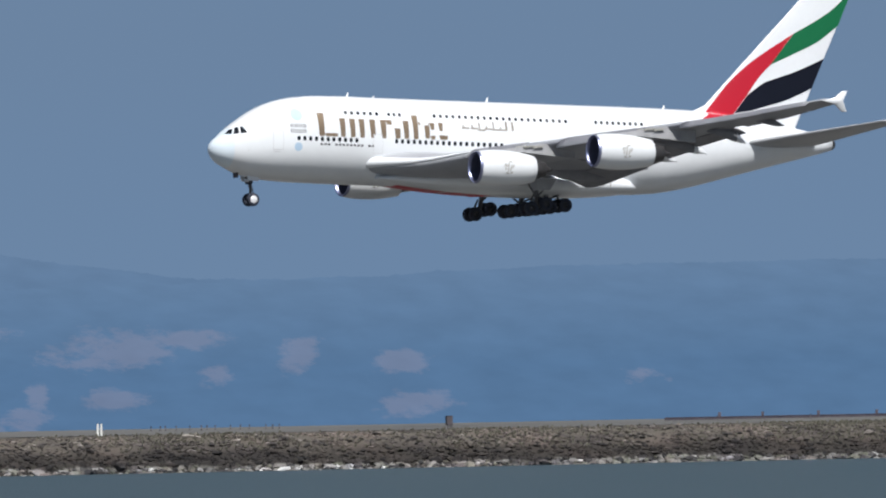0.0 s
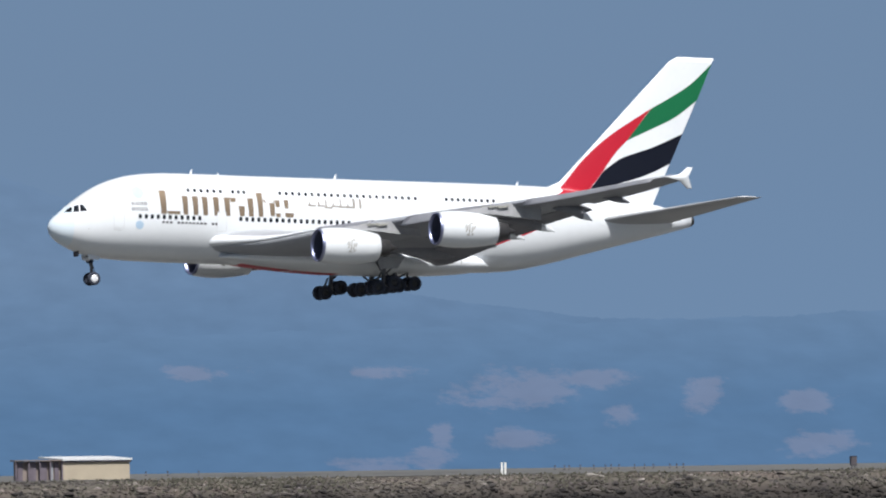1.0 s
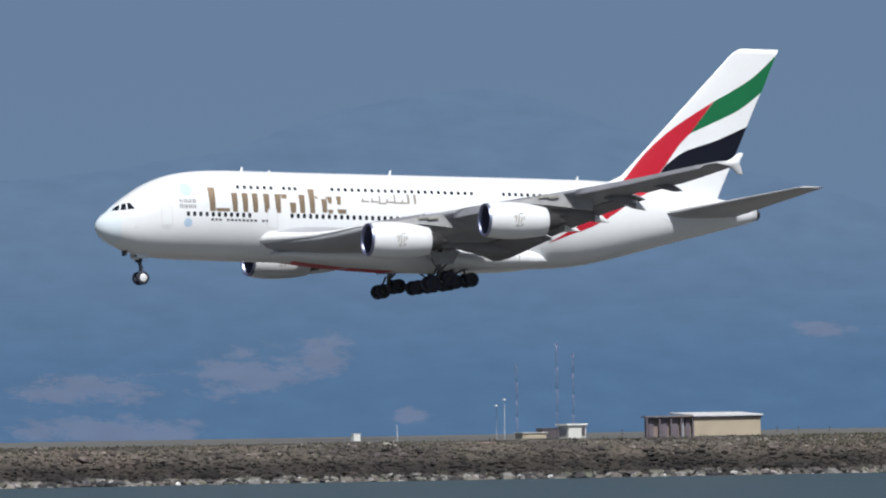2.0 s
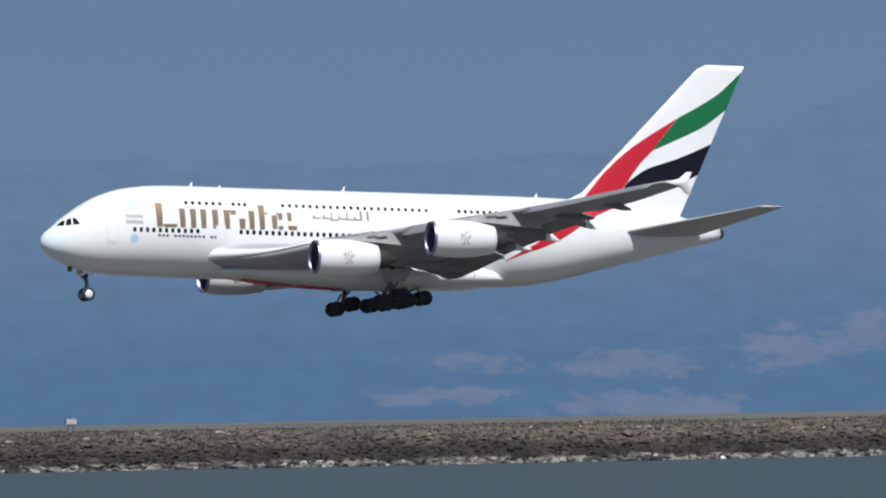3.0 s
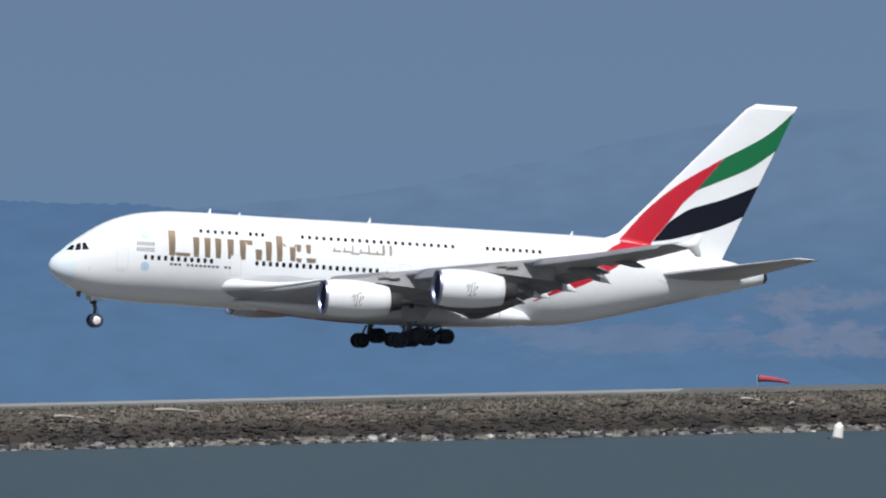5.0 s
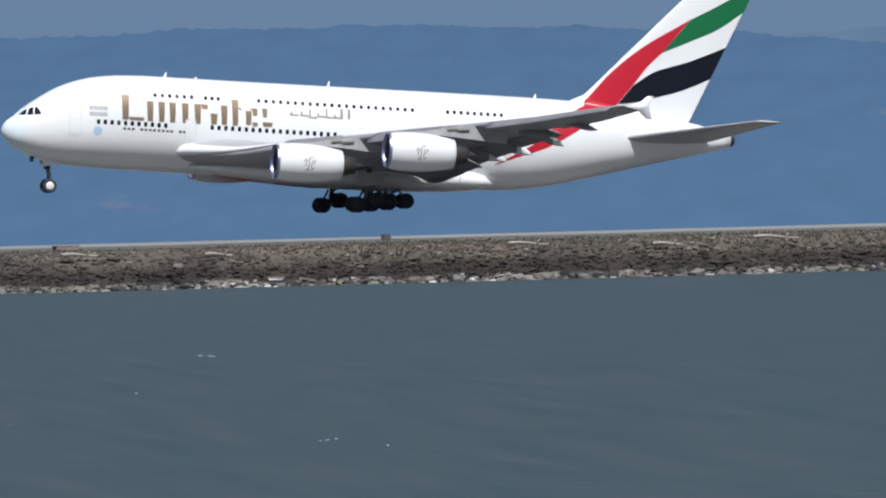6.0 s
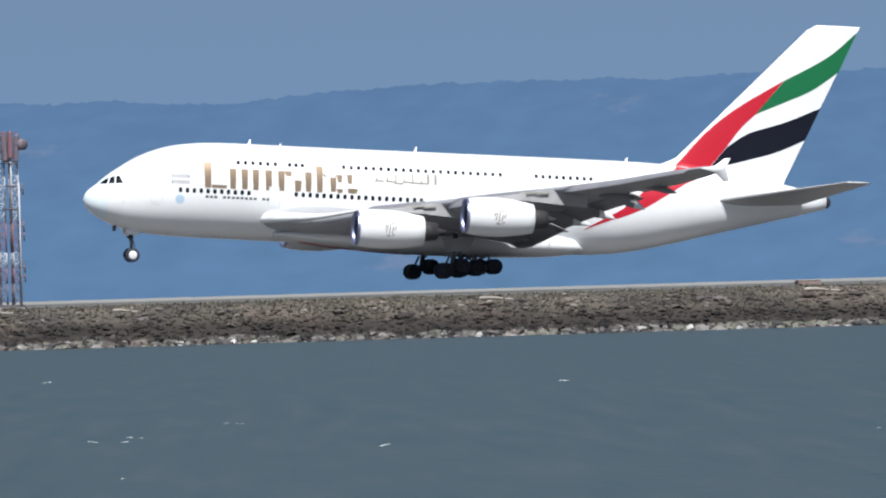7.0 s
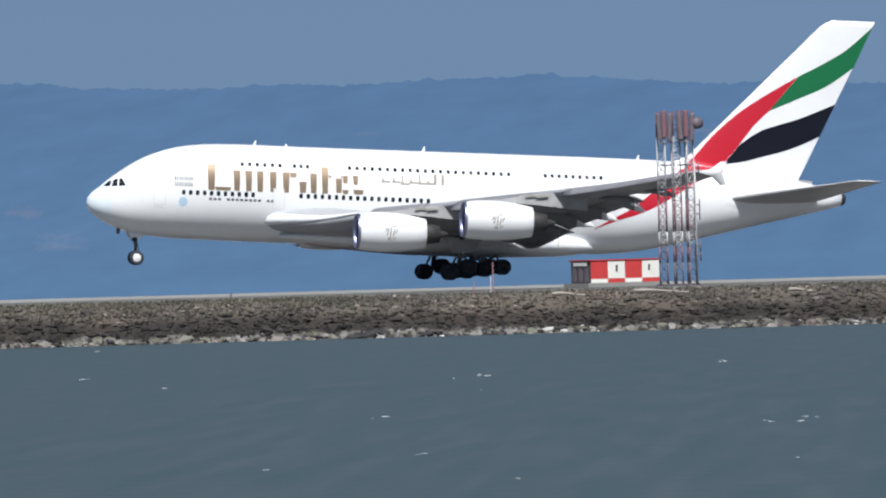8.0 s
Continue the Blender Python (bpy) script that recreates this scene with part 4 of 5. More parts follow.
            part("script_upright", strip([(x0 + 0.1, z0), (x0 + 0.26, z0)], [(x0 + 0.1, z1), (x0 + 0.26, z1)], on_side, 3, 4), GREY_INK, body)
        # event mark: a pale blue disc over and under rows of small grey bars
        for (cx, cz, r) in ((8.30, 8.35, 0.62), (8.32, 5.12, 0.42)):
            bm = bmesh.new()
            mid = bm.verts.new(on_side(cx, cz))
            rim = [bm.verts.new(on_side(cx + r * math.cos(2 * math.pi * i / 20), cz + r * math.sin(2 * math.pi * i / 20))) for i in range(20)]
            for i in range(20):
                bm.faces.new((mid, rim[i], rim[(i + 1) % 20]))
            part("event_disc", finish(bm), BLUE_INK, body, "pale blue printed disc")
        for row, z in enumerate((7.05, 6.50)):
            for i in range(4):
                x = 7.52 + 0.44 * i
                for dx, h in ((0.0, 0.38), (0.2, 0.38)):
                    part("event_bar", strip([(x + dx, z), (x + dx + 0.10, z)], [(x + dx, z + h), (x + dx + 0.10, z + h)], on_side, 2, 4), DARK_INK, body)
        for i in range(15):
            x = 10.7 + 0.41 * i
            if i not in (3, 12):
                part("address_bar", strip([(x, 5.36), (x + 0.28, 5.36)], [(x, 5.58), (x + 0.28, 5.58)], on_side, 3, 2), DARK_INK, body)
        # doors: slightly proud panels with seams
        for x0, z0, w, h in ((5.65, 4.75, 1.05, 1.9), (16.6, 4.75, 1.05, 1.9), (33.2, 4.85, 1.05, 1.9), (21.9, 7.75, 1.0, 1.75), (39.4, 7.75, 1.0, 1.75), (49.2, 7.75, 1.0, 1.75)):
            door = part("door", strip([(x0 + 0.05, z0 + 0.05), (x0 + w - 0.05, z0 + 0.05)], [(x0 + 0.05, z0 + h - 0.05), (x0 + w - 0.05, z0 + h - 0.05)], lambda x, z: skin(x, z, side, 0.018)[0], 6, 10), WHITE, body)
            for ax, az, bx, bz in ((0, 0, w, 0), (0, h, w, h), (0, 0, 0, h), (w, 0, w, h)):
                ex, ez = (0.0, 0.035) if az == bz else (0.035, 0.0)
                part("seam", strip([(x0 + ax, z0 + az), (x0 + bx, z0 + bz)], [(x0 + ax + ex, z0 + az + ez), (x0 + bx + ex, z0 + bz + ez)], on_side, 8, 1), SEAM, door)
        part("probe", box(3.15, 3.3, side * side_y(3.2, 4.6) - 0.06, side * side_y(3.2, 4.6) + 0.06, 4.55, 4.68, 0.02), SEAM, body)
        part("static_port", strip([(5.7, 4.55), (6.5, 4.50)], [(5.7, 4.61), (6.5, 4.56)], on_side, 6, 1), SEAM, body)

    # blade aerials along the crown
    for x, h in ((15.3, 0.42), (31.0, 0.46), (51.0, 0.36), (18.2, 0.18)):
        zt = section(x)[1]
        part("aerial", loft([[(x - 0.16, -0.03, zt - 0.1), (x - 0.16, 0.03, zt - 0.1), (x + 0.16, 0.03, zt - 0.1), (x + 0.16, -0.03, zt - 0.1)],
                             [(x + 0.08, -0.015, zt + h), (x + 0.08, 0.015, zt + h), (x + 0.20, 0.015, zt + h), (x + 0.20, -0.015, zt + h)]], smooth=False), WHITE, body, "small blade aerial")

    # nose gear
    nose = part("nose_gear", rods([((4.70, 0, 2.6), (4.72, 0, -0.1)), ((4.72, -0.62, -0.12), (4.72, 0.62, -0.12))], 0.15), STEEL, plane, "nose landing gear with twin wheels")
    part("drag_brace", rods([((4.2, -0.25, 2.3), (4.62, -0.05, 0.95)), ((4.2, 0.25, 2.3), (4.62, 0.05, 0.95)), ((4.85, 0, 1.2), (5.05, 0, 0.5)), ((5.05, 0, 0.5), (4.75, 0, 0.1))], 0.04), STEEL, nose)
    for y in (-0.48, 0.48):
        tyre = wheel(nose, "tyre", 4.76, y, -0.16, 0.66, 0.46, True)
        out = 1 if y > 0 else -1
        part("hub_cap", lathe([(out * 0.17, 0.41), (out * 0.235, 0.38), (out * 0.25, 0.22), (out * 0.27, 0.02)], (4.76, y, -0.16), 20, "y"), HUB, tyre, "white wheel hub cap")
    light_box = part("light_box", box(4.30, 4.74, -0.52, 0.52, 1.38, 2.14, 0.08), RUBBER, nose)
    for y in (-0.22, 0.22):
        part("taxi_lamp", lathe([(-0.22, 0.02), (-0.18, 0.14), (-0.05, 0.21), (0.04, 0.22)], (4.29, y * 1.4, 1.78), 16), HUB, light_box)
    for y in (-0.75, 0.75):
        part("gear_door", loft([[(3.9, y - 0.03, 2.2), (3.9, y + 0.03, 2.2), (5.3, y + 0.03, 2.1), (5.3, y - 0.03, 2.1)], [(4.1, y * 1.15 - 0.03, 1.72), (4.1, y * 1.15 + 0.03, 1.72), (5.1, y * 1.15 + 0.03, 1.66), (5.1, y * 1.15 - 0.03, 1.66)]], smooth=False), WHITE, nose)
    part("forward_gear_door", loft([[(2.95, -0.5, 2.5), (2.95, 0.5, 2.5), (3.12, 0.5, 2.5), (3.12, -0.5, 2.5)], [(2.98, -0.45, 1.98), (2.98, 0.45, 1.98), (3.1, 0.45, 1.98), (3.1, -0.45, 1.98)]], smooth=False), SHED_DARK, nose)

    # wing gear, four wheels each, hanging nose-low; body gear, six wheels each
    for side in (-1, 1):
        y = side * 6.2
        gear = part("wing_gear", rods([((33.8, y * 0.98, 3.2), (33.55, y, 0.0)), ((32.72, y, -0.36), (34.4, y, 0.18))], 0.22), STEEL, plane, "four-wheel wing landing gear")
        part("brace", rods([((33.6, y * 0.72, 2.2), (33.6, y, 0.85)), ((35.3, y, 2.4), (33.7, y, 0.9)), ((33.3, y, 1.1), (32.8, y, 0.0))], 0.10), STEEL, gear)
        part("gear_door", loft([[(32.3, y + side * 0.9, 2.6), (32.3, y + side * 0.96, 2.6), (35.4, y + side * 0.96, 2.7), (35.4, y + side * 0.9, 2.7)], [(32.7, y + side * 1.0, 1.4), (32.7, y + side * 1.05, 1.4), (34.6, y + side * 1.05, 1.5), (34.6, y + side * 1.0, 1.5)]], smooth=False), PYLON, gear)
        for x, z in ((32.72, -0.38), (34.38, 0.16)):
            for dy in (-0.68, 0.68):
                wheel(gear, "tyre", x, y + dy, z, 0.72, 0.55, False)
        y = side * 2.75
        gear = part("body_gear", rods([((36.4, y, 2.2), (36.5, y, 0.15)), ((34.9, y, -0.14), (38.2, y, 0.30))], 0.24), STEEL, plane, "six-wheel body landing gear")
        part("brace", rods([((38.6, y, 1.7), (36.6, y, 0.8)), ((36.5, y * 0.4, 1.7), (36.5, y, 0.9)), ((34.9, y, 1.6), (36.3, y, 0.7)), ((37.6, y, 1.5), (38.1, y, 0.4))], 0.10), STEEL, gear)
        for x, z in ((34.95, -0.16), (36.55, 0.06), (38.22, 0.30)):
            for dy in (-0.76, 0.76):
                wheel(gear, "tyre", x, y + dy, z, 0.72, 0.55, False)
    return plane


AIRLINER = airliner()


# ---- things on the far shore ----
def polar(az, r, z=0.0):
    """A place at a bearing (degrees from +y towards +x) and a distance from the camera."""
    a = radians(az)
    return Vector((r * math.sin(a), r * math.cos(a), z))


def thing(name, place, turn, label, category, group=""):
    ob = tagged(new(name), label, category, group)
    ob.matrix_basis = pose(*place, 0, 0, turn)
    return ob


def lattice(z0, z1, w, step, thick=0.07):
    """Legs and lacing of one stretch of a triangular mast."""
    corners = [(0.0, -0.58 * w), (0.5 * w, 0.29 * w), (-0.5 * w, 0.29 * w)]
    legs, lace = [], []
    n = max(1, round((z1 - z0) / step))
    for c in corners:
        legs.append(((*c, z0), (*c, z1)))
    for k in range(n):
        a, b = z0 + (z1 - z0) * k / n, z0 + (z1 - z0) * (k + 1) / n
        for i in range(3):
            p, q = corners[i], corners[(i + 1) % 3]
            lace.append(((*p, a), (*q, b)))
            lace.append(((*p, b), (*q, b)))
    bm = bmesh.new()
    for a, b in legs:
        rod(bm, a, b, thick, n=6)
    for a, b in lace:
        rod(bm, a, b, thick * 0.5, n=5)
    return finish(bm)


def antenna_mast():
    mast = thing("antenna_mast", polar(11.765, 1545, FIELD_Z), 20, "red and white lattice antenna mast on the shore field", "antenna mast", "row of lattice masts")
    for z0, z1, mat in ((0.15, 2.0, MAST_GREY), (2.0, 3.4, MAST_RED), (3.4, 4.7, MAST_WHITE), (4.7, 7.4, MAST_RED), (7.4, 13.0, MAST_WHITE), (13.0, 15.1, MAST_RED)):
        part("lattice_section", lattice(z0, z1, 0.78, 0.86), mat, mast, "red lattice section" if mat is MAST_RED else "white lattice section" if mat is MAST_WHITE else "")
    part("base_plate", box(-0.6, 0.6, -0.6, 0.6, 0.0, 0.16, 0.03), MAST_GREY, mast)
    for z in (8.5, 10.5, 12.5):
        part("aerial_arm", rods([((-0.55, -0.6, z), (0.6, -0.6, z)), ((0.0, -0.6, z), (0.0, -0.2, z))], 0.06, 6), MAST_GREY, mast)
    for x, low, top in ((-0.50, 12.7, 15.0), (0.0, 12.9, 15.25), (0.50, 12.6, 14.9)):
        part("antenna_panel", loft([[(x * (1 + 0.12 * (z - 13)) + 0.24 * math.cos(2 * math.pi * i / 10), -0.5 + 0.18 * math.sin(2 * math.pi * i / 10), z) for i in range(10)] for z in (low, low + 0.1, top - 0.1, top)]), MAST_GREY if x else MAST_RED, mast, "dull tall antenna panel")
    return mast


first_mast = antenna_mast()
copy_thing(first_mast, pose(*polar(11.806, 1546, FIELD_Z), 0, 0, 65))
copy_thing(first_mast, pose(*polar(11.849, 1545.5, FIELD_Z), 0, 0, -30))
dish = thing("dish_antenna", polar(11.878, 1545, FIELD_Z + 12.6), 30, "dull dark drum antenna clamped beside the mast top", "antenna")
part("drum", lathe([(-0.3, 0.02), (-0.3, 0.46), (0.2, 0.52), (0.26, 0.46), (0.05, 0.2), (0.0, 0.02)], (0, -0.1, 1.5), 24, "y"), MAST_GREY, dish)
part("bracket", rods([((-0.7, 0.2, 1.5), (0, 0.1, 1.5)), ((-0.7, 0.2, 0.9), (0, 0.1, 1.3))], 0.06, 6), MAST_GREY, dish)
whip = thing("whip_pole", polar(11.868, 1544, FIELD_Z), 0, "thin pale pole with dark dipole aerials beside the masts", "antenna mast")
part("shaft", rods([((0, 0, 0), (0, 0, 10.8))], 0.07, 8), MAST_WHITE, whip)
for z in (2.6, 3.4, 6.2, 7.0, 10.2):
    part("dipole", rods([((0.35, 0, z - 0.5), (0.35, 0, z + 0.5)), ((0, 0, z), (0.35, 0, z))], 0.06, 6), MAST_GREY, whip)


def shelter():
    """Red and white checked equipment shelter."""
    s = thing("equipment_shelter", polar(11.602, 1560, FIELD_Z + 0.42), 17, "low equipment shelter with red and white checked wall panels", "shelter")
    L, W, H = 3.42, 1.8, 1.92
    part("pad", box(-L - 0.5, L + 0.5, -W - 0.5, W + 0.5, -0.42, -0.002, 0.04), CONCRETE, s, "raised concrete pad")
    part("body", box(-L, L, -W, W, 0.0, H, 0.02), SHED_DARK, s)
    part("roof", box(-L - 0.15, L + 0.1, -W - 0.12, W + 0.12, H, H + 0.12, 0.03), SIGN_RED, s, "red flat roof")
    w = (2 * L) / 4
    for i in range(4):
        x0 = -L + i * w + 0.01
        hi, lo = (SIGN_RED, SIGN_WHITE) if i % 2 == 0 else (SIGN_WHITE, SIGN_RED)
        part("wall_panel", box(x0, x0 + w - 0.02, -W - 0.05, -W - 0.002, 0.36, H - 0.04, 0.008), hi, s, "red wall panel" if i % 2 == 0 else "white wall panel")
        part("base_panel", box(x0, x0 + w - 0.02, -W - 0.06, -W - 0.002, 0.0, 0.35, 0.008), lo, s)
    for x in (-L + 1.5 * w, -L + 3.4 * w):
        part("vent", box(x - 0.1, x + 0.1, -W - 0.12, -W - 0.051, 1.0, 1.55, 0.02), SHED_DARK, s)
    for y in (-1.1, 0.0, 1.1):
        part("end_rib", box(-L - 0.06, -L - 0.002, y - 0.3, y + 0.3, 0.1, H - 0.5, 0.01), MAST_GREY, s)
    part("end_sign", box(-L - 0.10, -L - 0.002, -1.2, 1.2, H - 0.42, H - 0.08, 0.01), SIGN_WHITE, s, "white plate under the eave")


shelter()


def shed():
    """Long beige shed with an open dark bay at one end, its dim inside painted on a board set forward."""
    s = thing("storage_shed", polar(24.20, 1557, FIELD_Z), 2, "low beige storage shed with white roof and dark bay", "shed")
    part("wall", box(-1.6, 4.9, -2.2, 2.2, 0.0, 1.72, 0.02), BEIGE_WALL, s, "plain beige wall")
    part("roof", loft([[(-1.75, -2.45, 1.73), (5.05, -2.45, 1.73), (5.05, 2.45, 1.95), (-1.75, 2.45, 1.95)], [(-1.75, -2.45, 1.87), (5.05, -2.45, 1.87), (5.05, 2.45, 2.09), (-1.75, 2.45, 2.09)]], smooth=False), ROOF_WHITE, s, "white metal roof")
    part("eave", box(-1.7, 5.0, -2.36, -2.22, 1.55, 1.72, 0.02), SHED_DARK, s)
    # board coloured as the shaded depth of the open bay
    part("bay_back", box(-6.1, -1.62, -1.75, -1.5, 0.0, 1.68), BAY_BROWN, s, "brown board painted as the dim inside of the open bay")
    part("bay_roof", box(-6.35, -1.76, -2.3, -1.3, 1.7, 1.82, 0.02), BAY_BROWN, s, "brown bay roof")
    for x in (-6.25, -5.0, -3.9, -2.9, -1.75):
        part("post", box(x, x + 0.14, -2.2, -2.06, 0.0, 1.7, 0.02), MAST_GREY, s)
    for x0, x1, mat in ((-5.9, -5.4, MAST_GREY), (-4.7, -4.1, MAST_GREY), (-3.7, -3.05, MAST_GREY), (-2.7, -2.45, POLE_GREY), (-2.3, -1.9, MAST_GREY)):
        part("bay_panel", box(x0, x1, -1.9, -1.8, 0.0, 1.6, 0.02), mat, s)


shed()

hut = thing("white_hut", polar(23.788, 1550, FIELD_Z), 10, "small white hut with a flared flat roof", "hut")
part("body", loft([[(-0.9, -0.8, 0), (0.9, -0.8, 0), (0.9, 0.8, 0), (-0.9, 0.8, 0)], [(-0.92, -0.85, 1.1), (0.92, -0.85, 1.1), (0.92, 0.85, 1.1), (-0.92, 0.85, 1.1)]], smooth=False), SIGN_WHITE, hut)
part("roof", box(-1.1, 1.05, -1.0, 1.0, 1.1, 1.27, 0.03), SIGN_WHITE, hut)
part("doorway", box(0.45, 0.8, -0.88, -0.852, 0.2, 0.95, 0.01), SHED_DARK, hut)
crate = thing("utility_cabinet", polar(23.71, 1549, FIELD_Z), 5, "dark brown utility cabinet beside the hut", "cabinet")
part("body", box(-0.85, 0.85, -0.6, 0.6, 0.0, 0.86, 0.04), SHED_DARK, crate)
part("lid", box(-0.9, 0.9, -0.65, 0.65, 0.86, 0.93, 0.02), MAST_GREY, crate)
crate = thing("low_bunker", polar(23.655, 1548, FIELD_Z), 5, "low tan concrete box on the field", "box")
part("body", box(-1.2, 1.2, -0.7, 0.7, 0.0, 0.5, 0.05), BEIGE_WALL, crate)
part("slab", box(-1.3, 1.3, -0.8, 0.8, 0.5, 0.58, 0.02), ROOF_WHITE, crate)


def marker_box(az, r, w, h, stand, mat, label, category, turn=0):
    ob = thing("marker_box", polar(az, r, FIELD_Z), turn, label, category)
    part("cabinet", box(-w / 2, w / 2, -w / 3, w / 3, stand, stand + h, 0.03), mat, ob)
    part("cap", box(-w / 2 - 0.03, w / 2 + 0.03, -w / 3 - 0.03, w / 3 + 0.03, stand + h, stand + h + 0.04, 0.01), mat, ob)
    for x in (-w / 4, w / 4):
        part("leg", rods([((x, 0, 0), (x, 0, stand + 0.02))], 0.04, 8), MAST_GREY, ob)
    return ob


marker_box(26.733, 1520, 0.55, 0.78, 0.32, SHED_DARK, "dark box marker on two short legs", "marker")
marker_box(23.090, 1490, 0.68, 0.62, 0.12, SIGN_WHITE, "small white box on the crest of the bank", "box", 8)
marker_box(15.440, 1410, 0.70, 0.40, 0.22, SHED_DARK, "dark grey signal box on the crest", "box")
marker_box(20.410, 1460, 0.90, 0.45, 0.62, MAST_WHITE, "pale pinkish box on short legs", "box")
marker_box(14.405, 1440, 1.9, 0.32, 0.05, WALL_RED, "low brownish box in the dry grass", "box")

twin = thing("white_marker", polar(25.604, 1515, FIELD_Z), 0, "pair of slim white marker boards on the field", "marker")
for x in (-0.17, 0.17):
    part("board", box(x - 0.09, x + 0.09, -0.03, 0.03, 0.0, 1.02, 0.01), SIGN_WHITE, twin)
part("crossbar", box(-0.26, 0.26, -0.05, -0.031, 0.55, 0.62, 0.005), SIGN_WHITE, twin)


def pole(az, r, h, rad, mat, label, name="field_pole", head=None, group=""):
    ob = thing(name, polar(az, r, FIELD_Z), 0, label, "pole", group)
    part("shaft", lathe([(0.0, 0.02), (0.0, rad * 2.2), (0.06, rad * 2.2), (0.08, rad), (h, rad * 0.7), (h, 0.02)], (0, 0, 0), 10, "z"), mat, ob)
    if head:
        g = 0.10 if rad < 0.05 else 0.09
        part("lamp_head", box(-g, g, -0.75 * g, 0.75 * g, h, h + 1.4 * g, 0.03), head, ob)
    return ob


pole(23.571, 1545, 3.4, 0.03, POLE_GREY, "white lamp pole on the field", head=SIGN_WHITE)
pole(23.545, 1560, 2.9, 0.025, POLE_GREY, "white lamp pole on the field", head=SIGN_WHITE)
pole(23.224, 1530, 1.4, 0.04, POLE_GREY, "short white post on the field")
pole(11.208, 1400, 2.45, 0.05, MAST_RED, "slim dull red pole on the crest")
pole(11.200, 1420, 1.3, 0.03, MAST_WHITE, "slim white pole near the runway")
pole(11.145, 1425, 0.9, 0.05, MAST_RED, "short red post near the runway")
pole(10.360, 1405, 0.55, 0.10, SHED_DARK, "short dark stake on the crest")
for az, h in ((23.742, 10.0), (23.611, 7.8), (23.794, 8.9)):
    m = thing("radio_mast", polar(az, 1930, FIELD_Z), 40 * az, "thin red lattice radio mast far across the field, haze in its colour", "radio mast", "thin radio masts")
    for k in range(4):
        part("lattice_section", lattice(h * k / 4, h * (k + 1) / 4, 0.22, 1.1, 0.009), MAST_HAZED, m)

light = pole(25.77, 1900, 0.36, 0.055, SHED_DARK, "short dark runway light on a stake", "runway_light", SHED_DARK, "row of runway lights")
for i in range(1, 17):
    if i not in (4, 9, 13):
        copy_thing(light, pose(*polar(25.77 + 0.0262 * i + 0.006 * math.sin(i * 2.3), 1900, FIELD_Z)))
for az in (24.45, 24.52, 24.62, 23.95, 27.6, 27.9):
    copy_thing(light, pose(*polar(az, 1880, FIELD_Z)))

bar = thing("low_wall", polar(27.95, 1975, FIELD_Z), -27.95, "long low dark wall with stub posts at the field edge", "wall")
part("wall", box(-18, 30, -0.3, 0.3, 0.0, 0.26, 0.03), DARK_WALL, bar)
part("coping", box(-18, 30, -0.36, 0.36, 0.26, 0.33, 0.02), DARK_WALL, bar)
for x in (-12.0, -7.2, -1.0, 5.5, 13.0, 21.0):
    part("post", box(x, x + 0.3, -0.15, 0.15, 0.33, 0.8, 0.02), DARK_WALL, bar)

sock = thing("windsock", polar(18.575, 1480, FIELD_Z), 0, "red windsock streaming from a short post, dulled by haze in its colour", "windsock")
part("post", rods([((0, 0, 0), (0, 0, 1.45))], 0.035, 8), POLE_GREY, sock)
part("sleeve", loft([[(0.12 + 2.6 * u, 0.30 * (1 - 0.55 * u) * math.cos(2 * math.pi * i / 14), 1.16 - 0.38 * u ** 1.6 + 0.30 * (1 - 0.55 * u) * math.sin(2 * math.pi * i / 14)) for i in range(14)] for u in [k / 8 for k in range(9)]]), CLOTH_RED, sock, "red cloth sleeve")
part("hoop", lathe([(0.05, 0.31), (0.12, 0.34), (0.14, 0.31)], (0, 0, 1.16), 16), MAST_GREY, sock)

buoy = thing("white_buoy", polar(18.828, 1268, -0.12), 0, "white upright buoy leaning in the water", "buoy")
buoy.matrix_basis = pose(*polar(18.828, 1268, -0.12), 4, 8, 0)
part("float", lathe([(0.0, 0.05), (0.02, 0.42), (0.3, 0.40), (0.85, 0.34), (1.12, 0.30), (1.18, 0.05)], (0, 0, 0), 18, "z"), SIGN_WHITE, buoy)
part("cap", lathe([(1.15, 0.16), (1.28, 0.14), (1.30, 0.02)], (0, 0, 0), 12, "z"), SIGN_WHITE, buoy)
part("dark_foot", lathe([(0.02, 0.05), (0.0, 0.62), (0.16, 0.60), (0.22, 0.42)], (-0.12, 0, 0), 16, "z"), SHED_DARK, buoy, "dark ring round the foot of the buoy")


# ---- driftwood and foam ----
def log(az, y_up, length, turn, r=0.14):
    p = polar(az, (LEVEE_Y + y_up) / math.cos(radians(az)))
    z = bank_height(p.x, p.y) + 0.62
    ob = tagged(new("driftwood_log"), "bleached driftwood log lying on the stones", "log", "driftwood on the bank")
    ob.matrix_basis = pose(p.x, p.y, z, 0, 2, turn)
    rings = []
    for k in range(9):
        u = k / 8
        rr = r * (1 - 0.45 * u) * (1 + 0.12 * math.sin(7 * u))
        rings.append([(length * (u - 0.5), rr * math.cos(2 * math.pi * i / 8) + 0.10 * math.sin(3 * u), rr * math.sin(2 * math.pi * i / 8) + 0.06 * math.sin(5 * u)) for i in range(8)])
    part("trunk", loft(rings), DRIFT, ob)
    part("stub", rods([((0.2 * length, 0, 0.0), (0.26 * length, -0.1, r * 2.4))], r * 0.35, 6), DRIFT, ob)


DRIFT = material("bleached_driftwood", (0.34, 0.31, 0.275), 0.9, spread=0.2, grain=2.0)


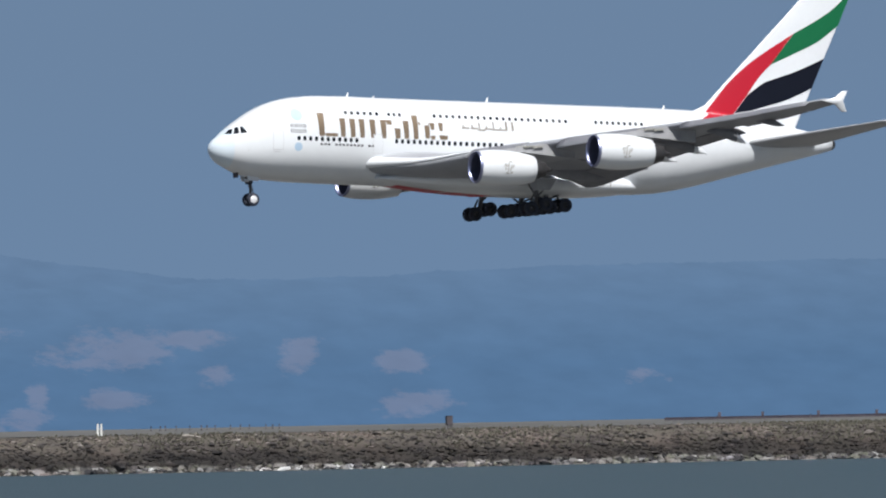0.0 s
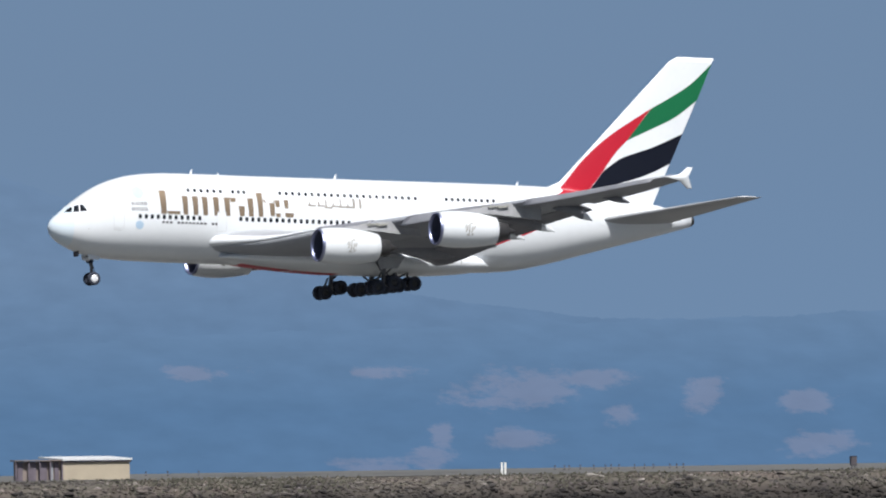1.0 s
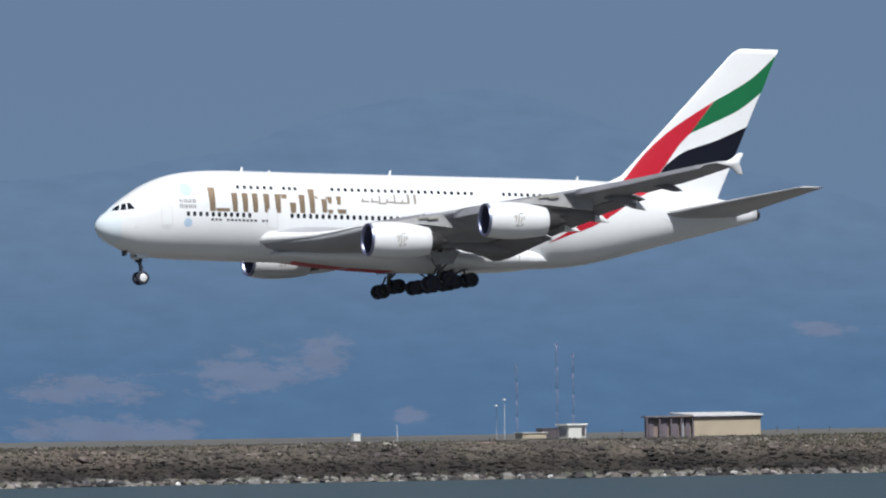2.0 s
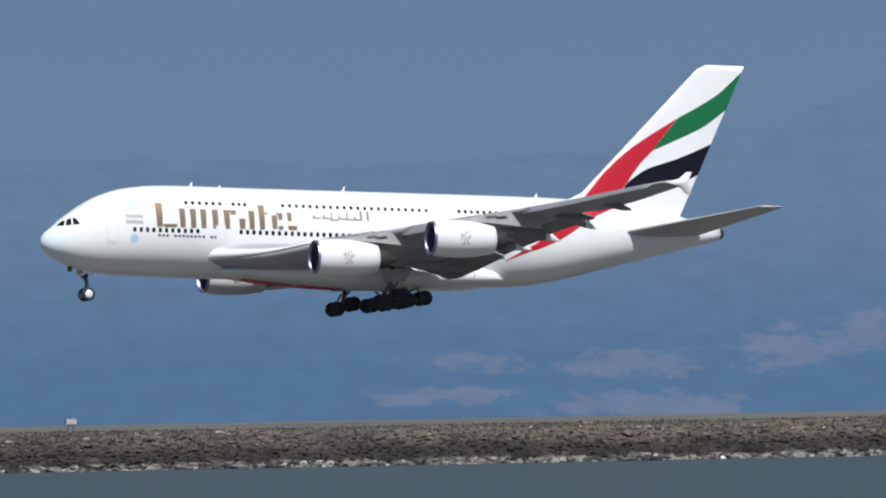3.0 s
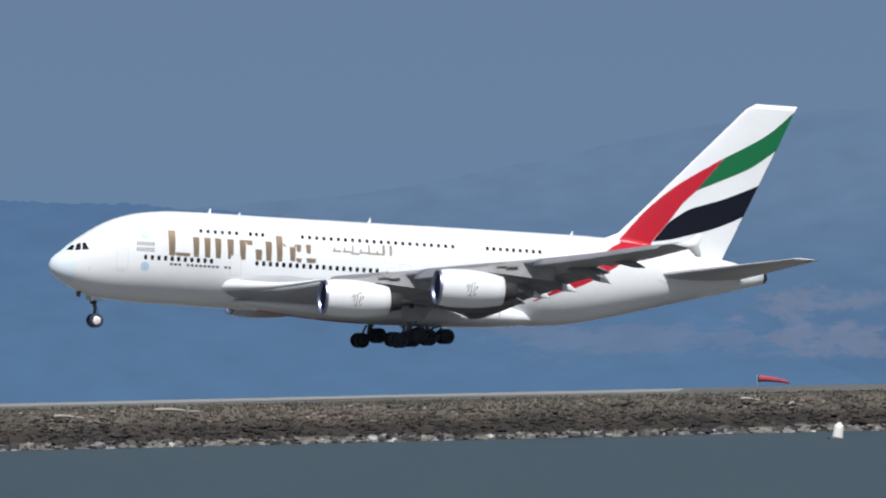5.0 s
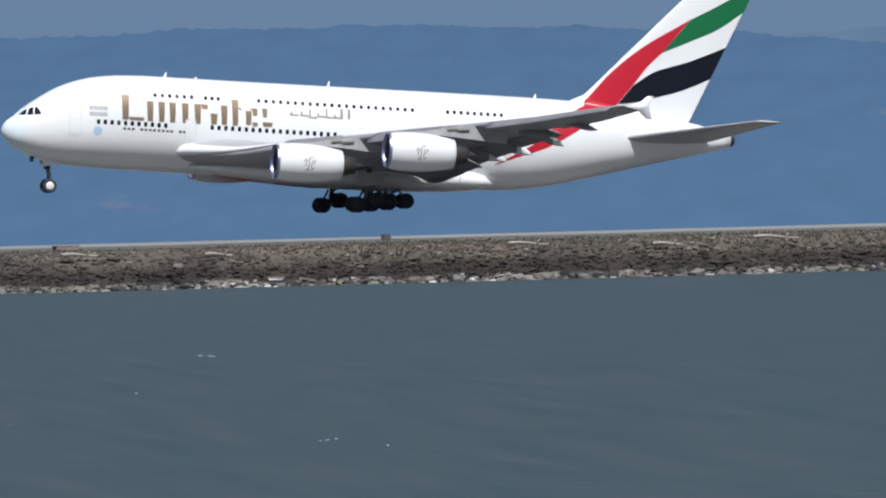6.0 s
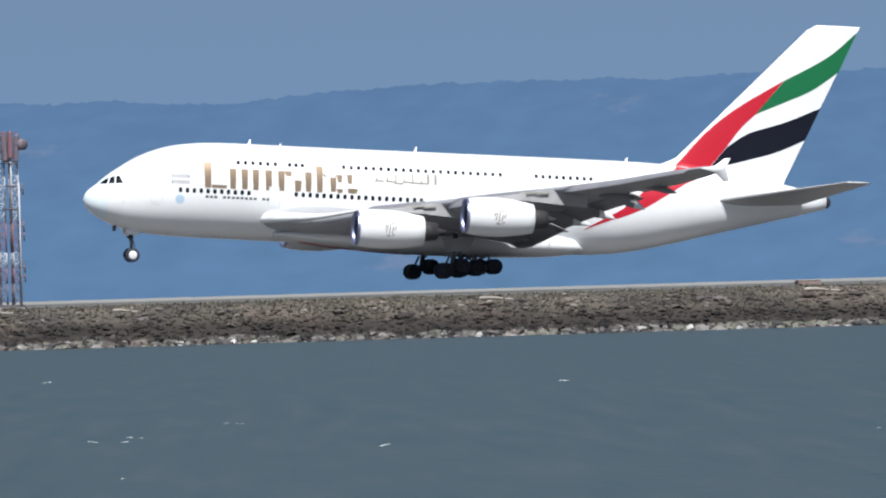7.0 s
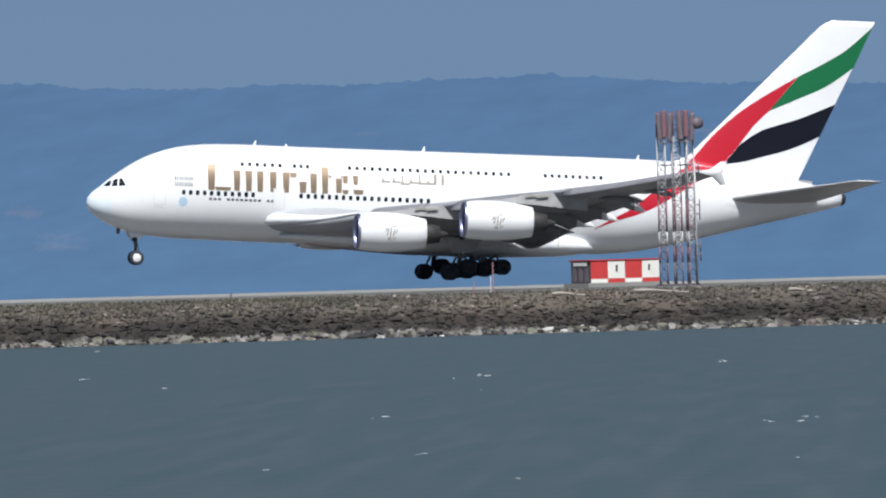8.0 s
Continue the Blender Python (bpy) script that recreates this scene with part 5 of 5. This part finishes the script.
def bank_height(x, y):
    w = noise.noise(Vector((x * 0.021, 1.7, 0))) * 0.9 + noise.noise(Vector((x * 0.11, 4.2, 0))) * 0.35
    c = noise.noise(Vector((x * 0.05, 8.1, 0))) * 0.16 + noise.noise(Vector((x * 0.31, 2.1, 0))) * 0.12
    line = [(LEVEE_Y - 6 + w, -2.9), (LEVEE_Y + w, -0.15), (LEVEE_Y + 3.5 + w, 1.1 + c), (LEVEE_Y + 6.8 + w, 2.35 + c), (CREST_Y, FIELD_Z - 0.32 + c), (CREST_Y + 4, FIELD_Z - 0.06), (CREST_Y + 60, FIELD_Z)]
    for (y0, z0), (y1, z1) in zip(line, line[1:]):
        if y <= y1:
            return z0 + (z1 - z0) * (y - y0) / (y1 - y0)
    return FIELD_Z


rnd = random.Random(5)
for az, up, length, turn in ((15.9, 6.8, 3.4, 4), (16.35, 5.6, 2.4, -6), (16.7, 6.9, 3.8, 3), (14.45, 6.6, 3.0, 5), (14.9, 6.0, 2.2, -4), (11.75, 6.6, 4.5, 6), (11.45, 6.9, 2.6, -5), (12.2, 6.2, 2.0, 8), (19.2, 6.9, 1.8, 3), (18.55, 6.3, 1.6, -9), (20.9, 6.4, 1.4, 12), (23.2, 6.7, 1.5, 20), (13.4, 6.5, 2.8, 2), (25.9, 6.6, 1.6, -7)):
    log(az, up, length, turn)

for az, r in ((11.16, 828), (11.06, 815), (11.18, 727), (10.83, 599), (10.97, 475), (11.26, 412), (9.92, 1257), (9.88, 891), (10.14, 797), (10.46, 446), (11.94, 892), (12.23, 556), (12.18, 440),
              (12.18, 543), (13.02, 508), (12.08, 545), (12.53, 603), (13.64, 790), (14.63, 519), (14.84, 662), (15.24, 395), (14.21, 443), (15.41, 384)):
    cap = tagged(new("whitecap"), "small breaking crest of white foam on the water", "foam", "whitecaps on the bay")
    cap.matrix_basis = pose(*polar(az, r, 0.0), 0, 0, -az + rnd.uniform(-8, 8))
    n = rnd.randint(1, 4)
    size = r / 31400 * rnd.uniform(7, 15)
    for k in range(n):
        bm = bmesh.new()
        bmesh.ops.create_icosphere(bm, subdivisions=2, radius=1.0)
        sx, sy, sz = size * rnd.uniform(0.15, 0.6), size * 1.6, size * rnd.uniform(0.07, 0.15)
        ox, oy = size * rnd.uniform(-0.6, 0.6), size * rnd.uniform(-14, 14)
        for v in bm.verts:
            j = 1 + 0.35 * noise.noise(v.co * 3.1 + Vector((az, k, 0)))
            v.co = Vector((ox + v.co.x * sx * j, oy + v.co.y * sy * j, max(-0.02, v.co.z * sz * j)))
        part("foam_crest", finish(bm), FOAM, cap)


# ---- stones of the bank ----
BANK = bpy.data.objects["ground_levee"]


def stone_shape(seed):
    """An angular broken stone of twenty faces, about one metre across."""
    r = random.Random(seed)
    bm = bmesh.new()
    bmesh.ops.create_icosphere(bm, subdivisions=1, radius=0.5)
    for v in bm.verts:
        v.co *= r.uniform(0.68, 1.22)
    vs = np.array([v.co[:] for v in bm.verts])
    fs = np.array([[v.index for v in f.verts] for f in bm.faces])
    bm.free()
    return vs, fs


SHAPES = [stone_shape(s) for s in range(12)]
rng = np.random.default_rng(11)


def stone_places(x0, x1, per_metre):
    """Places, sizes and turns of stones over a stretch of the bank: large at the water, smaller and half buried above."""
    n = int((x1 - x0) * per_metre)
    out = []
    for i in range(n):
        x = x0 + (x1 - x0) * rng.random()
        u = rng.random()
        up = -0.9 + 13.5 * u
        y = LEVEE_Y + up
        z = bank_height(x, y)
        size = rng.uniform(0.28, 0.92) * (0.85 if up < 2.0 else 0.58) * (0.7 if up > 7.3 else 1.0) * (0.75 if up > 9.5 else 1.0)
        if rng.random() < 0.09:
            size *= 1.75
        out.append((x, y, z + size * rng.uniform(-0.08, 0.22), size, rng.random(3) * 6.28, rng.uniform(0.7, 1.5), rng.uniform(0.55, 0.95) * (1.0 if up < 2.0 else 0.75), int(rng.integers(12))))
    return out


def joined_stones(places, name, mat, label):
    vs, fs, base = [], [], 0
    for x, y, z, s, turn, wx, wz, k in places:
        v, f = SHAPES[k]
        m = np.array(Euler(turn).to_matrix())
        p = (v @ m.T) * np.array((wx, 1.0, wz)) * s + np.array((x, y, z))
        vs.append(p)
        fs.append(f + base)
        base += len(v)
    me = bpy.data.meshes.new(name)
    me.from_pydata(np.concatenate(vs).tolist(), [], np.concatenate(fs).tolist())
    me.materials.append(mat)
    ob = new(name, me)
    ob.parent = BANK
    return tagged(ob, label, kind="stuff")


joined_stones(stone_places(180, 800, 92), "riprap", ROCKS, "grey-brown broken stones heaped on the bank")


def scrub(x0, x1, n):
    """Dry tufts between the upper stones: fans of narrow blades."""
    vs, fs = [], []
    for i in range(n):
        x = x0 + (x1 - x0) * rng.random()
        if noise.noise(Vector((x * 0.06, 3.3, 0))) + rng.uniform(-0.5, 0.5) < -0.1:
            continue
        y = LEVEE_Y + rng.uniform(4.5, 9.5) if rng.random() < 0.55 else LEVEE_Y + rng.uniform(8.5, 15.0)
        z = bank_height(x, y) + 0.05
        h = rng.uniform(0.12, 0.34) * (0.75 if y > LEVEE_Y + 8.5 else 1.0)
        for k in range(7):
            a = rng.random() * 6.28
            lean = rng.uniform(0.1, 0.6) * h
            w = rng.uniform(0.04, 0.10)
            b = len(vs)
            vs += [(x - w, y, z), (x + w, y + 0.03, z), (x + lean * math.cos(a), y + lean * math.sin(a), z + h * rng.uniform(0.6, 1.0))]
            fs.append((b, b + 1, b + 2))
    me = bpy.data.meshes.new("scrub")
    me.from_pydata(vs, [], fs)
    me.materials.append(GROWTH)
    tagged(new("scrub", me), "dry straw-coloured tufts between the stones", "dry grass", kind="stuff")


scrub(180, 800, 30000)

# boulders along the waterline where the bank is nearest
MESHES = []
for v, f in SHAPES:
    me = bpy.data.meshes.new("boulder")
    me.from_pydata(v.tolist(), [], f.tolist())
    me.materials.append(ROCK_PIECE)
    MESHES.append(me)
for i in range(290):
    x = 228 + 0.42 * i + rng.uniform(-0.25, 0.25)
    y = LEVEE_Y - 0.4 + rng.uniform(-0.5, 1.4)
    s = rng.uniform(0.35, 0.85)
    shared("boulder", MESHES[i % 12], BANK, Matrix.LocRotScale((x, y, bank_height(x, y) + 0.15 * s), Euler(rng.random(3) * 6.28), (s * rng.uniform(0.9, 1.4), s, s * rng.uniform(0.6, 0.9))))


def motions():
    """The airliner sinks along the runway, pitching up gently: seconds, x, height, pitch, bank."""
    rows = [
        (0.0, 808.34, 25.05, 2.68, -0.27),
        (0.5, 777.42, 23.45, 2.50, -0.18),
        (1.0, 746.47, 21.79, 2.35, -0.45),
        (1.5, 715.49, 20.08, 2.20, -1.02),
        (2.0, 684.49, 18.36, 2.17, -1.74),
        (2.5, 653.47, 16.64, 2.32, -1.93),
        (3.0, 622.42, 14.95, 2.62, -1.51),
        (3.5, 591.35, 13.32, 3.07, -0.60),
        (4.0, 560.25, 11.78, 3.66, 0.55),
        (4.5, 529.12, 10.34, 4.21, 1.48),
        (5.0, 497.98, 9.03, 4.55, 1.73),
        (5.5, 466.80, 7.87, 4.69, 1.69),
        (6.0, 435.60, 6.90, 4.63, 1.52),
        (6.5, 404.38, 6.14, 4.43, 1.28),
        (7.0, 373.13, 5.61, 4.24, 1.28),
        (7.5, 341.85, 5.34, 4.05, 1.41),
        (8.0, 310.55, 5.34, 3.76, 1.90),
    ]
    walk(AIRLINER, [(t, pose(x, RUNWAY_Y, z, 0, pitch, 0) @ pose(-33.0, 0, 5.0, bank - 1.2, 0, 0) @ pose(0, 0, -5.0)) for t, x, z, pitch, bank in rows])


motions()
